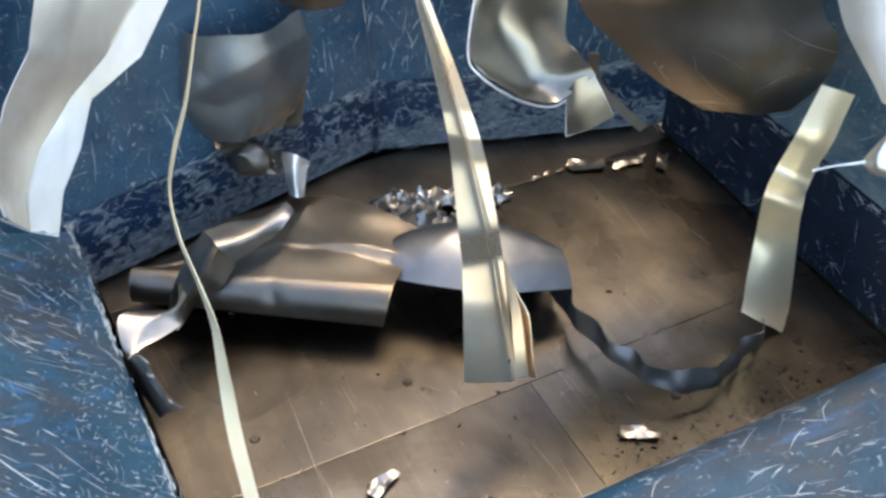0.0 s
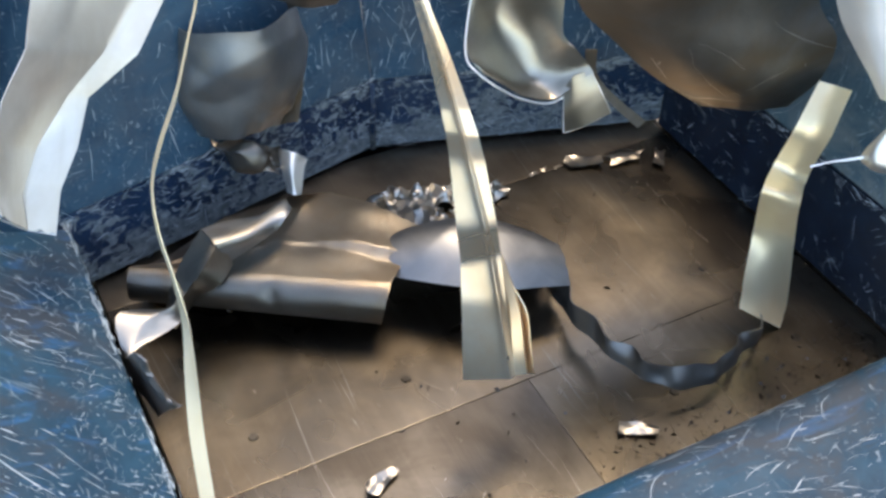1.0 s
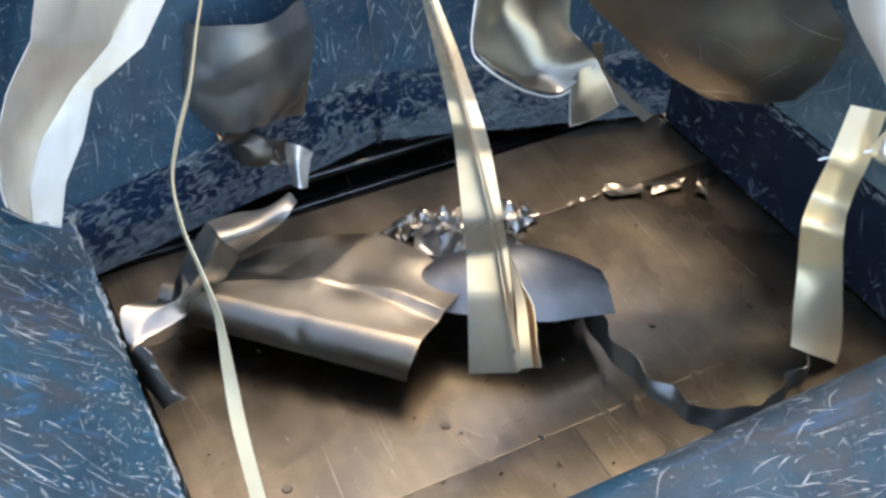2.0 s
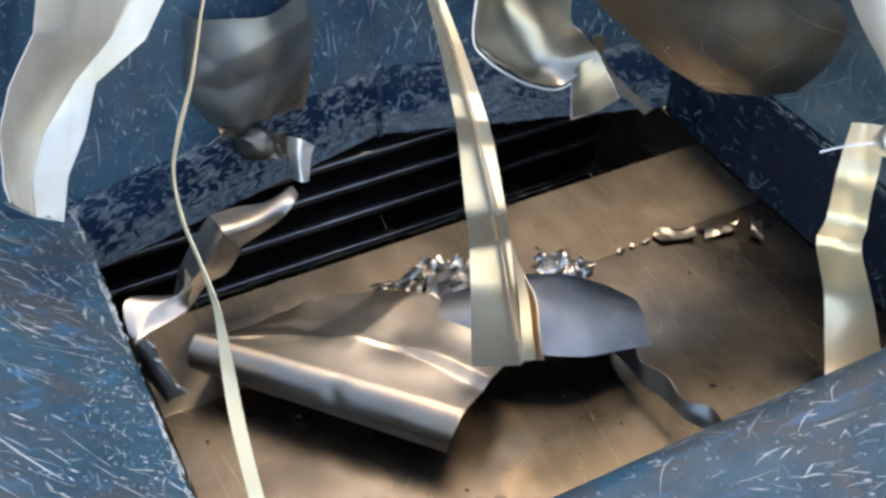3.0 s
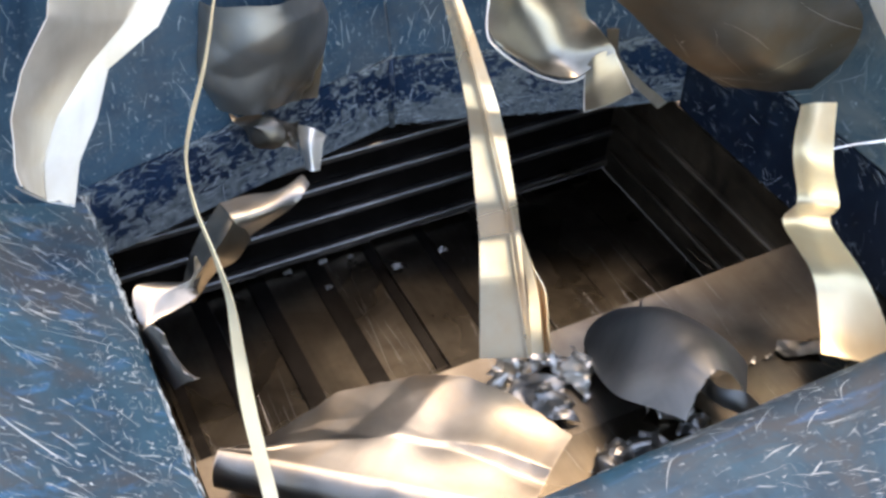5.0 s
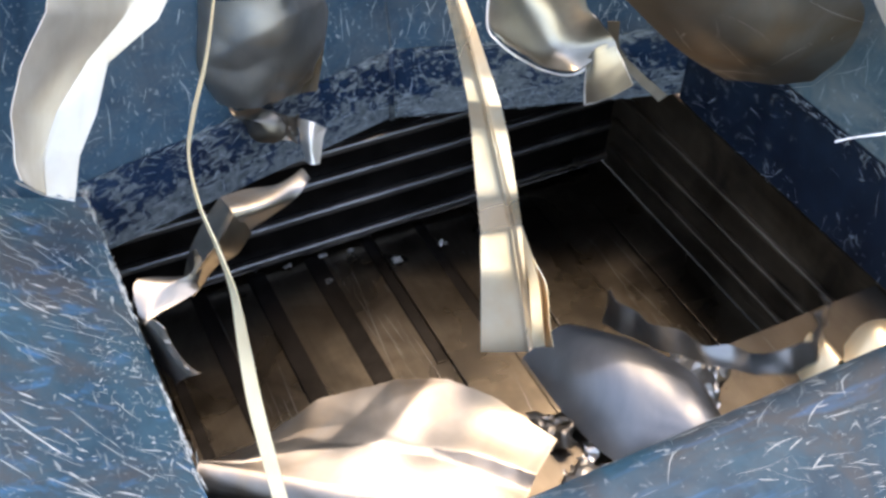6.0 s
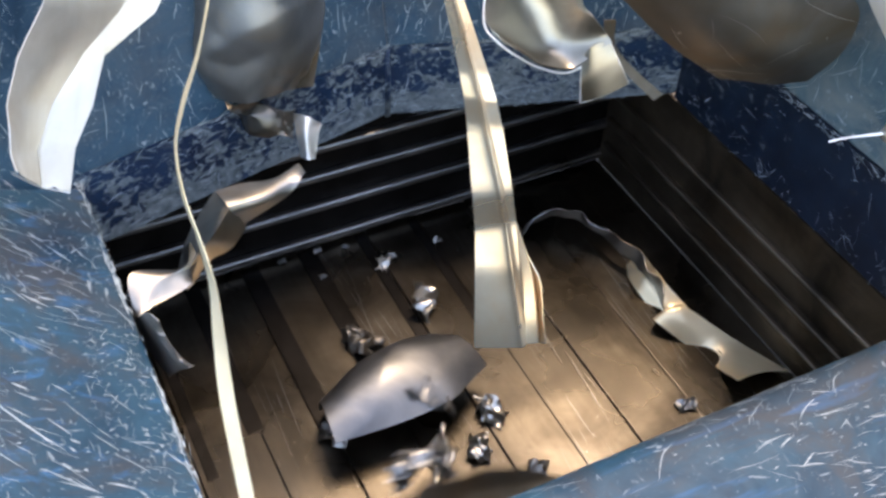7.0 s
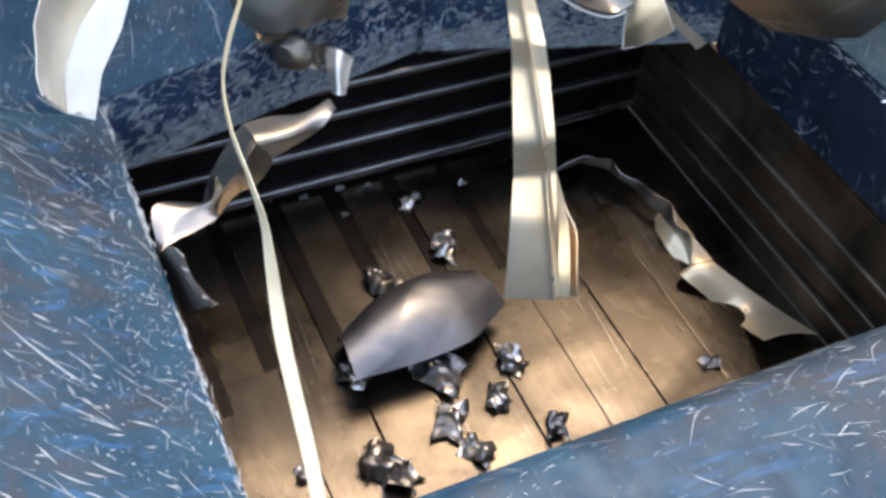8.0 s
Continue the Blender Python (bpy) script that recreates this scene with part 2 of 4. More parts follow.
def rim(net, sides, radius):
    """A thin bead along a sheet's cut edges; sides: left, end, right, in that order."""
    net = [[Vector(c) for c in row] for row in net]
    runs = {"left": [r[0] for r in net], "end": net[-1], "right": [r[-1] for r in net][::-1]}
    path = []
    for side in sides:
        path += [spline(runs[side], k / 24) for k in range(25)]
    path = [c for i, c in enumerate(path) if i == 0 or (c - path[i - 1]).length > 1e-4]
    bm = bmesh.new()
    last = None
    for i, c in enumerate(path):
        way = (path[min(i + 1, len(path) - 1)] - path[max(i - 1, 0)]).normalized()
        a = way.orthogonal().normalized()
        if last and a.dot(last[1]) < 0.2:
            a = (last[1] - way * last[1].dot(way)).normalized()
        b = way.cross(a)
        ring = [bm.verts.new(c + (a * math.cos(k * math.pi / 3) + b * math.sin(k * math.pi / 3)) * radius) for k in range(6)]
        if last:
            for k in range(6):
                bm.faces.new((last[0][k], last[0][(k + 1) % 6], ring[(k + 1) % 6], ring[k]))
        last = (ring, a)
    return bm


def smooth_sheet(ob, angle=40):
    ob.data.shade_smooth()
    ob.data.set_sharp_from_angle(angle=radians(angle))
    return ob


def scratches(parent, surface, count, length, width, seed, lean=(0, 180), label="pale scratches through the paint", curl=0.4, name="paint_scratches", mat=None):
    """Thin slivers of bare metal on a surface(a, b), a and b from 0 to 1 over it; one joined mesh."""
    rng = random.Random(seed)
    bm = bmesh.new()
    eps = 1e-3
    tries = made = 0
    while made < count and tries < count * 6:
        tries += 1
        a, b = rng.random(), rng.random()
        o = surface(a, b)
        if noise.noise(o * 7 + Vector((seed, 0, 0))) < rng.uniform(-0.45, 0.3):
            continue
        made += 1
        ea, eb = surface(a + eps, b) - o, surface(a, b + eps) - o
        n = ea.cross(eb).normalized()
        ua, ub = eps / ea.length, eps / eb.length
        turn = radians(rng.uniform(*lean))
        size = length * rng.uniform(0.15, 1.0) ** 3 + 0.004
        half = width * (0.18 + 0.75 * rng.random() ** 2)
        bend = rng.uniform(-curl, curl)
        steps = 5
        last = None
        x, y = a, b
        for k in range(steps + 1):
            f = k / steps
            w = half * math.sin(math.pi * min(0.97, max(0.06, f))) * rng.uniform(0.6, 1.2)
            dx, dy = math.cos(turn), math.sin(turn)
            c = surface(x, y) + n * 0.0009
            side = (ea.normalized() * -dy + eb.normalized() * dx) * w
            pair = bm.verts.new(c + side), bm.verts.new(c - side)
            if last:
                bm.faces.new((last[0], last[1], pair[1], pair[0]))
            last = pair
            x, y = x + dx * size / steps * ua, y + dy * size / steps * ub
            turn += bend / steps
    ob = part(name, bm, mat or SCRATCH, parent, label)
    return tagged(ob, kind="stuff")


def flat(o, ea, eb):
    o, ea, eb = Vector(o), Vector(ea), Vector(eb)
    return lambda a, b: o + ea * a + eb * b


# ---- the press: far wall, right wall, left chute, front lip ----
BAND = 0.15
FAR_L, FAR_M, FAR_R = Vector((-0.42, 1.176, 0)), Vector((0.647, 1.424, 0)), Vector((1.172, 1.267, 0))
UP = Vector((0, 0, 1))


def empty(name, label, category, kind="structure"):
    return tagged(new(name), label, category, kind=kind)


# Wall tops lie out of view; heights chosen to shade the plate's reflections.
TOP_L, TOP_M, TOP_R = FAR_L + Vector((-0.05, 0.25, 1.5)), FAR_M + Vector((-0.018, 0.297, 1.4)), FAR_R + Vector((0.143, 0.126, 0.68))


def far_wall():
    root = empty("wall_north", "scratched blue painted steel hopper wall with a worn lower band", "machine wall")
    for a, b, c, d, seed in ((FAR_L, FAR_M, TOP_M, TOP_L, 1), (FAR_M, FAR_R, TOP_R, TOP_M, 2)):
        out = Vector((-(b - a).y, (b - a).x, 0)).normalized()
        lo, hi = a + UP * 0.006, b + UP * 0.006
        part("wear_band", slab([lo, hi, b + UP * BAND, a + UP * BAND], 0.03), BLUE_WORN, root, "dark blue band scraped by scrap")
        scratches(root, flat(lo - out * 0.0005, hi - lo, UP * (BAND - 0.006)), 260, 0.035, 0.0013, seed)
        scratches(root, flat(lo - out * 0.0006, hi - lo, UP * 0.055), 200, 0.035, 0.0014, seed + 3, (-15, 15))
        scratches(root, flat(lo - out * 0.0006 + UP * (BAND - 0.016), hi - lo, UP * 0.014), 260, 0.03, 0.0018, seed + 5, (-25, 25))
        p0, p1 = a + UP * (BAND + 0.001), b + UP * (BAND + 0.001)
        part("upper_panel", slab([p0, p1, c, d], 0.02), BLUE_LIT, root)
        scratches(root, flat(p0 - out * 0.001, p1 - p0, (c + d - p0 - p1) / 2), 950, 0.07, 0.0013, seed + 10, (50, 130))
    # Added unseen plates: they stop sun leaking under the band into the chamber.
    for a, b, c, d in ((FAR_L, FAR_M, Vector((0.66, 1.8, 0)), Vector((-0.42, 1.8, 0))), (FAR_M, FAR_R, Vector((1.25, 1.8, 0)), Vector((0.66, 1.8, 0)))):
        out = Vector((-(b - a).y, (b - a).x, 0)).normalized() * 0.034
        part("light_block_plate", slab([a + out + UP * 0.03, b + out + UP * 0.03, c + UP * 0.03, d + UP * 0.03], 0.024), BLUE_SHADED, root, "unseen plate behind the wall, added to keep sun out of the chamber")
    weld = bmesh.new()
    bmesh.ops.create_cone(weld, cap_ends=True, segments=10, radius1=0.006, radius2=0.005, depth=BAND - 0.01, matrix=Matrix.Translation(FAR_M + UP * BAND / 2))
    part("corner_weld", weld, BLUE_WORN, root, "painted weld seam", True)


def right_wall():
    root = empty("wall_east", "blue painted steel side wall with worn edge, shade in its band colour", "machine wall")
    x, y0, y1, top = 1.162, 0.2, 1.264, 0.19
    part("wear_band", slab([(x, y1, 0.002), (x, y0, 0.002), (x, y0, top), (x, y1, top)], 0.03), BLUE_SHADED, root, "worn blue band with its shade in the paint tone")
    scratches(root, flat((x - 0.0005, y1, 0), (0, y0 - y1, 0), (0, 0, 0.05)), 200, 0.03, 0.001, 31)
    scratches(root, flat((x - 0.0005, y1, 0.06), (0, y0 - y1, 0), (0, 0, 0.13)), 90, 0.05, 0.0008, 32)
    scratches(root, flat((x - 0.0006, y1, top - 0.016), (0, y0 - y1, 0), (0, 0, 0.015)), 300, 0.03, 0.0018, 34, (-25, 25))
    part("upper_panel", slab([(x, 1.266, top + 0.001), (x, y0, top + 0.001), (x + 0.143, y0, 0.68), TOP_R], 0.02), BLUE_DUSTY_LIT, root)
    scratches(root, flat((x - 0.001, 1.26, top + 0.001), (0, y0 - 1.26, 0), (0.17, 0, 0.62)), 220, 0.07, 0.0012, 33)


def left_chute():
    root = empty("wall_west", "sloping blue painted steel chute plate with long pale scratches", "machine wall")
    e, rise = 0.0954, Vector((-0.62, 0, 0.34))
    p = [Vector((e, 0.2, 0.14)), Vector((e, 1.28, 0.14))]
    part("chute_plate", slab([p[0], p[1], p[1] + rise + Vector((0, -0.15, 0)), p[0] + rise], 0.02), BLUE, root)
    scratches(root, flat(p[0], p[1] - p[0], rise), 420, 0.07, 0.0011, 41, (35, 80))
    scratches(root, flat(p[0], p[1] - p[0], rise * 0.3), 260, 0.045, 0.0014, 46, (30, 85))
    scratches(root, flat(p[0], p[1] - p[0], rise), 500, 0.007, 0.0008, 44)
    scratches(root, flat(p[0], p[1] - p[0], rise * 0.12), 420, 0.014, 0.0011, 42)
    scratches(root, flat(p[0] + Vector((0, 0, 0.0004)), p[1] - p[0], rise * 0.012), 320, 0.03, 0.0016, 45, (-12, 12))
    scratches(root, flat(p[0], p[1] - p[0], rise * 0.45), 60, 0.17, 0.0012, 43, (45, 70))
    part("skirt", slab([(e, 1.28, 0.006), (e, 0.2, 0.006), (e, 0.2, 0.122), (e, 1.28, 0.122)], -0.012), BLUE_SHADED, root)


def lip_profile(b):
    """Across the rounded lip: b = 0 at the chamber, 1 towards the operator."""
    if b < 0.25:
        f = b / 0.25
        ang = radians(90 * f)
        return Vector((0, 0.535 + 0.04 * math.cos(ang), 0.1 + 0.04 * math.sin(ang)))
    f = (b - 0.25) / 0.75
    return Vector((0, 0.535 - 0.5 * f, 0.14 - 0.10 * f * f - 0.005 * f))


def front_lip():
    root = empty("wall_south", "rounded blue painted steel lip over the sliding plate", "machine wall")
    bm = bmesh.new()
    prof = [Vector((0, 0.585, 0.006))] + [lip_profile(i / 28) for i in range(29)] + [Vector((0, 0.03, 0.006))]
    a = [bm.verts.new(p + Vector((0.1, 0, 0))) for p in prof]
    b = [bm.verts.new(p + Vector((1.6, 0, 0))) for p in prof]
    for i in range(len(prof) - 1):
        bm.faces.new((a[i], a[i + 1], b[i + 1], b[i]))
    bm.faces.new((a[-1], a[0], b[0], b[-1]))
    bm.faces.new(a), bm.faces.new(b[::-1])
    bmesh.ops.recalc_face_normals(bm, faces=bm.faces)
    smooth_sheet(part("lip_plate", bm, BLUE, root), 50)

    def surf(u, w):
        return lip_profile(0.1 + 0.9 * w) + Vector((1.6 - 1.5 * u, 0, 0))
    scratches(root, surf, 1300, 0.05, 0.0009, 51, (-40, 25), curl=0.7)
    scratches(root, surf, 90, 0.13, 0.0012, 52, (-25, 10), curl=0.5)
    return surf


def lower_chamber():
    wall = empty("chamber_wall_north", "dark steel chamber wall with bright horizontal ribs, shade in its colour", "machine wall")
    part("backing", slab([(0.04, 1.464, -0.3), (1.2, 1.464, -0.3), (1.2, 1.464, 0.004), (0.04, 1.464, 0.004)], 0.03), SHADED_STEEL, wall)
    for z in (-0.278, -0.196, -0.122, -0.056):
        bm = box(bmesh.new(), (0.05, 1.448, z - 0.007), (1.19, 1.4655, z + 0.007), 0.005)
        part("rib", bm, RIB, wall, "rubbed bright steel rib", True)
    east = empty("chamber_wall_east", "brown steel chamber wall with long ribs", "machine wall")
    part("backing", slab([(1.168, 1.46, -0.3), (1.168, 0.61, -0.3), (1.168, 0.61, -0.002), (1.168, 1.46, -0.002)], 0.03), BROWN, east)
    for z in (-0.17, -0.1, -0.235):
        part("rib", box(bmesh.new(), (1.155, 0.62, z - 0.006), (1.170, 1.44, z + 0.006), 0.004), BROWN, east, "", True)
    west = empty("chamber_wall_west", "dark steel chamber side", "machine wall")
    part("backing", slab([(0.06, 0.61, -0.3), (0.06, 1.46, -0.3), (0.06, 1.46, -0.034), (0.06, 0.61, -0.034)], 0.03), SHADED_STEEL, west)
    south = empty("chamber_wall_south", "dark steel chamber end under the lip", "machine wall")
    part("backing", slab([(1.19, 0.585, -0.3), (0.04, 0.585, -0.3), (0.04, 0.585, -0.04), (1.19, 0.585, -0.04)], 0.03), SHADED_STEEL, south)


def chamber_floor():
    root = empty("floor", "worn steel plank floor of the press chamber", "floor")
    part("bed", slab([(0.03, 0.55, -0.314), (1.22, 0.55, -0.314), (1.22, 1.5, -0.314), (0.03, 1.5, -0.314)], 0.03), SHADED_STEEL, root, "dark bed under the planks, shade in its colour")
    edges = [0.062, 0.14, 0.26, 0.372, 0.487, 0.613, 0.727, 0.835, 0.96, 1.075, 1.166]
    for i, (a, b) in enumerate(zip(edges, edges[1:])):
        lift = (0.0, 0.002, -0.001, 0.0015)[i % 4]
        part("plank", box(bmesh.new(), (a + 0.001, 0.6, -0.318), (b - 0.001, 1.462, -0.3 + lift), 0.002), FLOOR, root)
    scratches(root, flat((0.08, 0.62, -0.2995), (1.07, 0, 0), (0, 0.8, 0)), 420, 0.22, 0.0011, 61, (84, 96), "bright drag marks along the planks", 0.05, "drag_marks", RIB)
    # Dark raised strips stand in for the shaded slots between planks.
    for a, b, y in ((0.238, 0.268, 1.08), (0.350, 0.386, 1.03), (0.466, 0.503, 1.06), (0.588, 0.610, 1.1), (0.15, 0.170, 1.02), (0.703, 0.724, 1.14)):
        part("dark_slot_strip", box(bmesh.new(), (a, y, -0.301), (b, 1.45, -0.2965), 0.002), SHADED_STEEL, root, "raised dark strip standing in for a shaded slot")


def ground():
    bm = bmesh.new()
    bmesh.ops.create_grid(bm, x_segments=4, y_segments=4, size=400, matrix=Matrix.Translation((0, 0, -0.95)))
    g = link_mesh("ground", bm, CONCRETE)
    tagged(g, "unseen yard ground under the press, pale to bounce warm light", "ground", kind="structure")
    base = box(bmesh.new(), (-0.6, -0.2, -0.945), (1.75, 1.75, -0.35), 0.01)
    tagged(link_mesh("press_base", base, BLUE_SHADED), "dark blue steel base of the press on the ground", "machine base", kind="structure")


ground()
far_wall()
right_wall()
left_chute()
front_lip()
lower_chamber()
chamber_floor()


# ---- hanging scrap ----
def scrap(name, net, mat, label, category, seed, **kw):
    ob = link_mesh(name, sheet(net, seed=seed, **kw), mat)
    smooth_sheet(ob)
    return tagged(ob, label, category)


def scrap_part(name, net, mat, parent, label, seed, **kw):
    ob = part(name, sheet(net, seed=seed, **kw), mat, parent, label)
    return smooth_sheet(ob)


LEFT_SHEET = [
    [(0.156, 1.258, 0.641), (0.221, 1.288, 0.615), (0.304, 1.310, 0.591), (0.339, 1.305, 0.586)],
    [(0.117, 1.196, 0.558), (0.175, 1.225, 0.529), (0.244, 1.250, 0.500), (0.279, 1.244, 0.494)],
    [(0.095, 1.162, 0.515), (0.135, 1.196, 0.480), (0.188, 1.225, 0.447), (0.227, 1.215, 0.440)],
    [(0.050, 1.140, 0.467), (0.091, 1.178, 0.435), (0.133, 1.216, 0.405), (0.155, 1.213, 0.397)],
    [(0.022, 1.115, 0.424), (0.050, 1.158, 0.391), (0.079, 1.197, 0.355), (0.124, 1.183, 0.347)],
    [(0.009, 1.085, 0.383), (0.023, 1.128, 0.343), (0.042, 1.174, 0.308), (0.089, 1.163, 0.304)],
    [(0.006, 1.070, 0.363), (0.018, 1.109, 0.318), (0.034, 1.146, 0.272), (0.067, 1.133, 0.260)],
]
CAN_FRONT = [
    [(0.325, 1.454, 0.340), (0.337, 1.371, 0.357), (0.378, 1.333, 0.371), (0.425, 1.332, 0.365), (0.493, 1.395, 0.343), (0.519, 1.436, 0.307)],
    [(0.318, 1.437, 0.276), (0.322, 1.365, 0.298), (0.363, 1.324, 0.311), (0.420, 1.314, 0.301), (0.496, 1.361, 0.283), (0.524, 1.404, 0.250)],
    [(0.322, 1.407, 0.220), (0.322, 1.354, 0.244), (0.363, 1.317, 0.245), (0.414, 1.302, 0.228), (0.479, 1.328, 0.213), (0.506, 1.369, 0.178)],
    [(0.331, 1.379, 0.184), (0.337, 1.347, 0.187), (0.369, 1.313, 0.186), (0.417, 1.309, 0.178), (0.464, 1.321, 0.170), (0.490, 1.353, 0.155)],
]
CAN_BACK = [
    [(0.342, 1.479, 0.431), (0.407, 1.466, 0.424), (0.467, 1.435, 0.426), (0.521, 1.386, 0.437)],
    [(0.332, 1.493, 0.322), (0.402, 1.522, 0.297), (0.452, 1.480, 0.284), (0.519, 1.423, 0.324)],
    [(0.325, 1.467, 0.235), (0.377, 1.478, 0.214), (0.434, 1.449, 0.216), (0.517, 1.394, 0.237)],
    [(0.341, 1.416, 0.165), (0.377, 1.417, 0.141), (0.426, 1.392, 0.143), (0.487, 1.358, 0.158)],
]
CRUMPLE_A = [
    [(0.337, 1.361, 0.170), (0.371, 1.338, 0.166), (0.409, 1.315, 0.165), (0.432, 1.308, 0.155)],
    [(0.342, 1.323, 0.167), (0.365, 1.293, 0.180), (0.403, 1.303, 0.150), (0.427, 1.291, 0.151)],
    [(0.360, 1.316, 0.140), (0.379, 1.304, 0.138), (0.401, 1.288, 0.135), (0.420, 1.284, 0.127)],
]
CRUMPLE_B = [
    [(0.428, 1.301, 0.162), (0.441, 1.274, 0.172), (0.467, 1.269, 0.152)],
    [(0.420, 1.275, 0.147), (0.429, 1.249, 0.157), (0.454, 1.254, 0.145)],
    [(0.418, 1.246, 0.118), (0.424, 1.230, 0.122), (0.439, 1.233, 0.117)],
]
TWIST = [
    [(0.365, 1.173, 0.147), (0.394, 1.195, 0.153), (0.396, 1.167, 0.157)],
    [(0.303, 1.182, 0.154), (0.322, 1.143, 0.156), (0.364, 1.149, 0.138)],
    [(0.264, 1.186, 0.152), (0.267, 1.133, 0.162), (0.290, 1.143, 0.111)],
]
TWIST_TAIL = [
    [(0.104, 1.053, 0.079), (0.108, 0.958, 0.190), (0.118, 0.938, 0.191)],
    [(0.108, 1.066, 0.016), (0.114, 0.941, 0.160), (0.126, 0.943, 0.125)],
    [(0.114, 1.001, 0.040), (0.120, 0.886, 0.175), (0.134, 0.877, 0.164)],
    [(0.118, 0.960, 0.054), (0.122, 0.878, 0.158), (0.138, 0.867, 0.170)],
]
STRIP_C = [
    [(0.600, 1.595, 0.775), (0.612, 1.595, 0.775), (0.625, 1.595, 0.775), (0.637, 1.595, 0.775), (0.650, 1.595, 0.775)],
    [(0.458, 0.933, 0.705), (0.459, 0.927, 0.708), (0.456, 0.919, 0.712), (0.461, 0.926, 0.707), (0.468, 0.927, 0.706)],
    [(0.464, 0.908, 0.626), (0.466, 0.902, 0.629), (0.464, 0.895, 0.633), (0.469, 0.901, 0.629), (0.476, 0.901, 0.627)],
    [(0.475, 0.890, 0.557), (0.482, 0.881, 0.560), (0.481, 0.874, 0.564), (0.487, 0.880, 0.559), (0.497, 0.879, 0.558)],
    [(0.487, 0.882, 0.494), (0.496, 0.872, 0.496), (0.496, 0.864, 0.501), (0.503, 0.869, 0.495), (0.516, 0.864, 0.492)],
    [(0.488, 0.869, 0.467), (0.499, 0.857, 0.469), (0.499, 0.850, 0.474), (0.506, 0.854, 0.468), (0.520, 0.849, 0.465)],
    [(0.493, 0.867, 0.430), (0.506, 0.855, 0.432), (0.507, 0.847, 0.437), (0.514, 0.851, 0.431), (0.529, 0.847, 0.429)],
    [(0.489, 0.835, 0.347), (0.513, 0.820, 0.353), (0.514, 0.813, 0.359), (0.522, 0.818, 0.354), (0.533, 0.817, 0.353)],
    [(0.497, 0.835, 0.288), (0.526, 0.820, 0.296), (0.527, 0.814, 0.303), (0.535, 0.818, 0.298), (0.544, 0.818, 0.297)],
    [(0.491, 0.817, 0.236), (0.525, 0.796, 0.241), (0.527, 0.789, 0.247), (0.535, 0.791, 0.240), (0.541, 0.792, 0.238)],
    [(0.485, 0.792, 0.116), (0.533, 0.764, 0.122), (0.536, 0.757, 0.128), (0.544, 0.762, 0.124), (0.548, 0.765, 0.123)],
]
STRIP_FOLD = [
    [(0.540, 0.825, 0.291), (0.544, 0.826, 0.289), (0.544, 0.823, 0.291), (0.547, 0.821, 0.291), (0.549, 0.822, 0.287), (0.549, 0.822, 0.287)],
    [(0.544, 0.815, 0.245), (0.555, 0.825, 0.231), (0.548, 0.810, 0.247), (0.557, 0.805, 0.246), (0.564, 0.813, 0.234), (0.564, 0.810, 0.235)],
    [(0.545, 0.804, 0.206), (0.559, 0.814, 0.189), (0.551, 0.797, 0.210), (0.562, 0.790, 0.209), (0.573, 0.801, 0.193), (0.573, 0.789, 0.205)],
    [(0.543, 0.780, 0.153), (0.557, 0.790, 0.134), (0.547, 0.774, 0.157), (0.560, 0.767, 0.157), (0.572, 0.779, 0.138), (0.570, 0.766, 0.154)],
    [(0.543, 0.768, 0.121), (0.556, 0.779, 0.101), (0.547, 0.762, 0.125), (0.560, 0.757, 0.126), (0.572, 0.769, 0.107), (0.572, 0.754, 0.122)],
]
SCRAP_B = [
    [(0.724, 1.220, 0.455), (0.758, 1.200, 0.467), (0.797, 1.170, 0.464), (0.834, 1.150, 0.448)],
    [(0.695, 1.190, 0.377), (0.746, 1.200, 0.387), (0.794, 1.180, 0.367), (0.829, 1.140, 0.361)],
    [(0.679, 1.160, 0.343), (0.748, 1.180, 0.330), (0.803, 1.170, 0.317), (0.843, 1.120, 0.338)],
    [(0.685, 1.135, 0.330), (0.749, 1.150, 0.288), (0.805, 1.150, 0.274), (0.862, 1.110, 0.315)],
    [(0.706, 1.120, 0.311), (0.754, 1.115, 0.276), (0.811, 1.110, 0.258), (0.867, 1.105, 0.302)],
]
SCRAP_B_FLAP = [
    [(0.826, 1.112, 0.277), (0.837, 1.106, 0.300), (0.862, 1.102, 0.304)],
    [(0.821, 1.100, 0.241), (0.841, 1.090, 0.258), (0.874, 1.085, 0.274)],
    [(0.822, 1.095, 0.206), (0.850, 1.080, 0.221), (0.891, 1.075, 0.236)],
]
BROWN_STRIP = [
    [(0.912, 1.188, 0.277), (0.929, 1.179, 0.278)],
    [(0.920, 1.181, 0.231), (0.934, 1.175, 0.233)],
    [(0.952, 1.161, 0.184), (0.964, 1.161, 0.192)],
    [(1.003, 1.136, 0.129), (1.020, 1.136, 0.137)],
]
DARK_SHEET = [
    [(1.310, 1.150, 0.690), (1.310, 1.050, 0.690), (1.310, 0.950, 0.690), (1.310, 0.850, 0.690)],
    [(0.713, 1.023, 0.636), (0.760, 0.913, 0.674), (0.851, 0.866, 0.677), (1.024, 0.884, 0.637)],
    [(0.791, 1.055, 0.471), (0.842, 0.948, 0.515), (0.935, 0.900, 0.518), (1.079, 0.906, 0.481)],
    [(0.845, 1.048, 0.404), (0.878, 0.948, 0.430), (0.967, 0.896, 0.428), (1.113, 0.882, 0.417)],
    [(0.909, 1.016, 0.334), (0.932, 0.945, 0.353), (0.990, 0.898, 0.354), (1.112, 0.886, 0.347)],
    [(0.981, 0.979, 0.278), (1.003, 0.954, 0.280), (1.039, 0.932, 0.278), (1.089, 0.911, 0.285)],
]
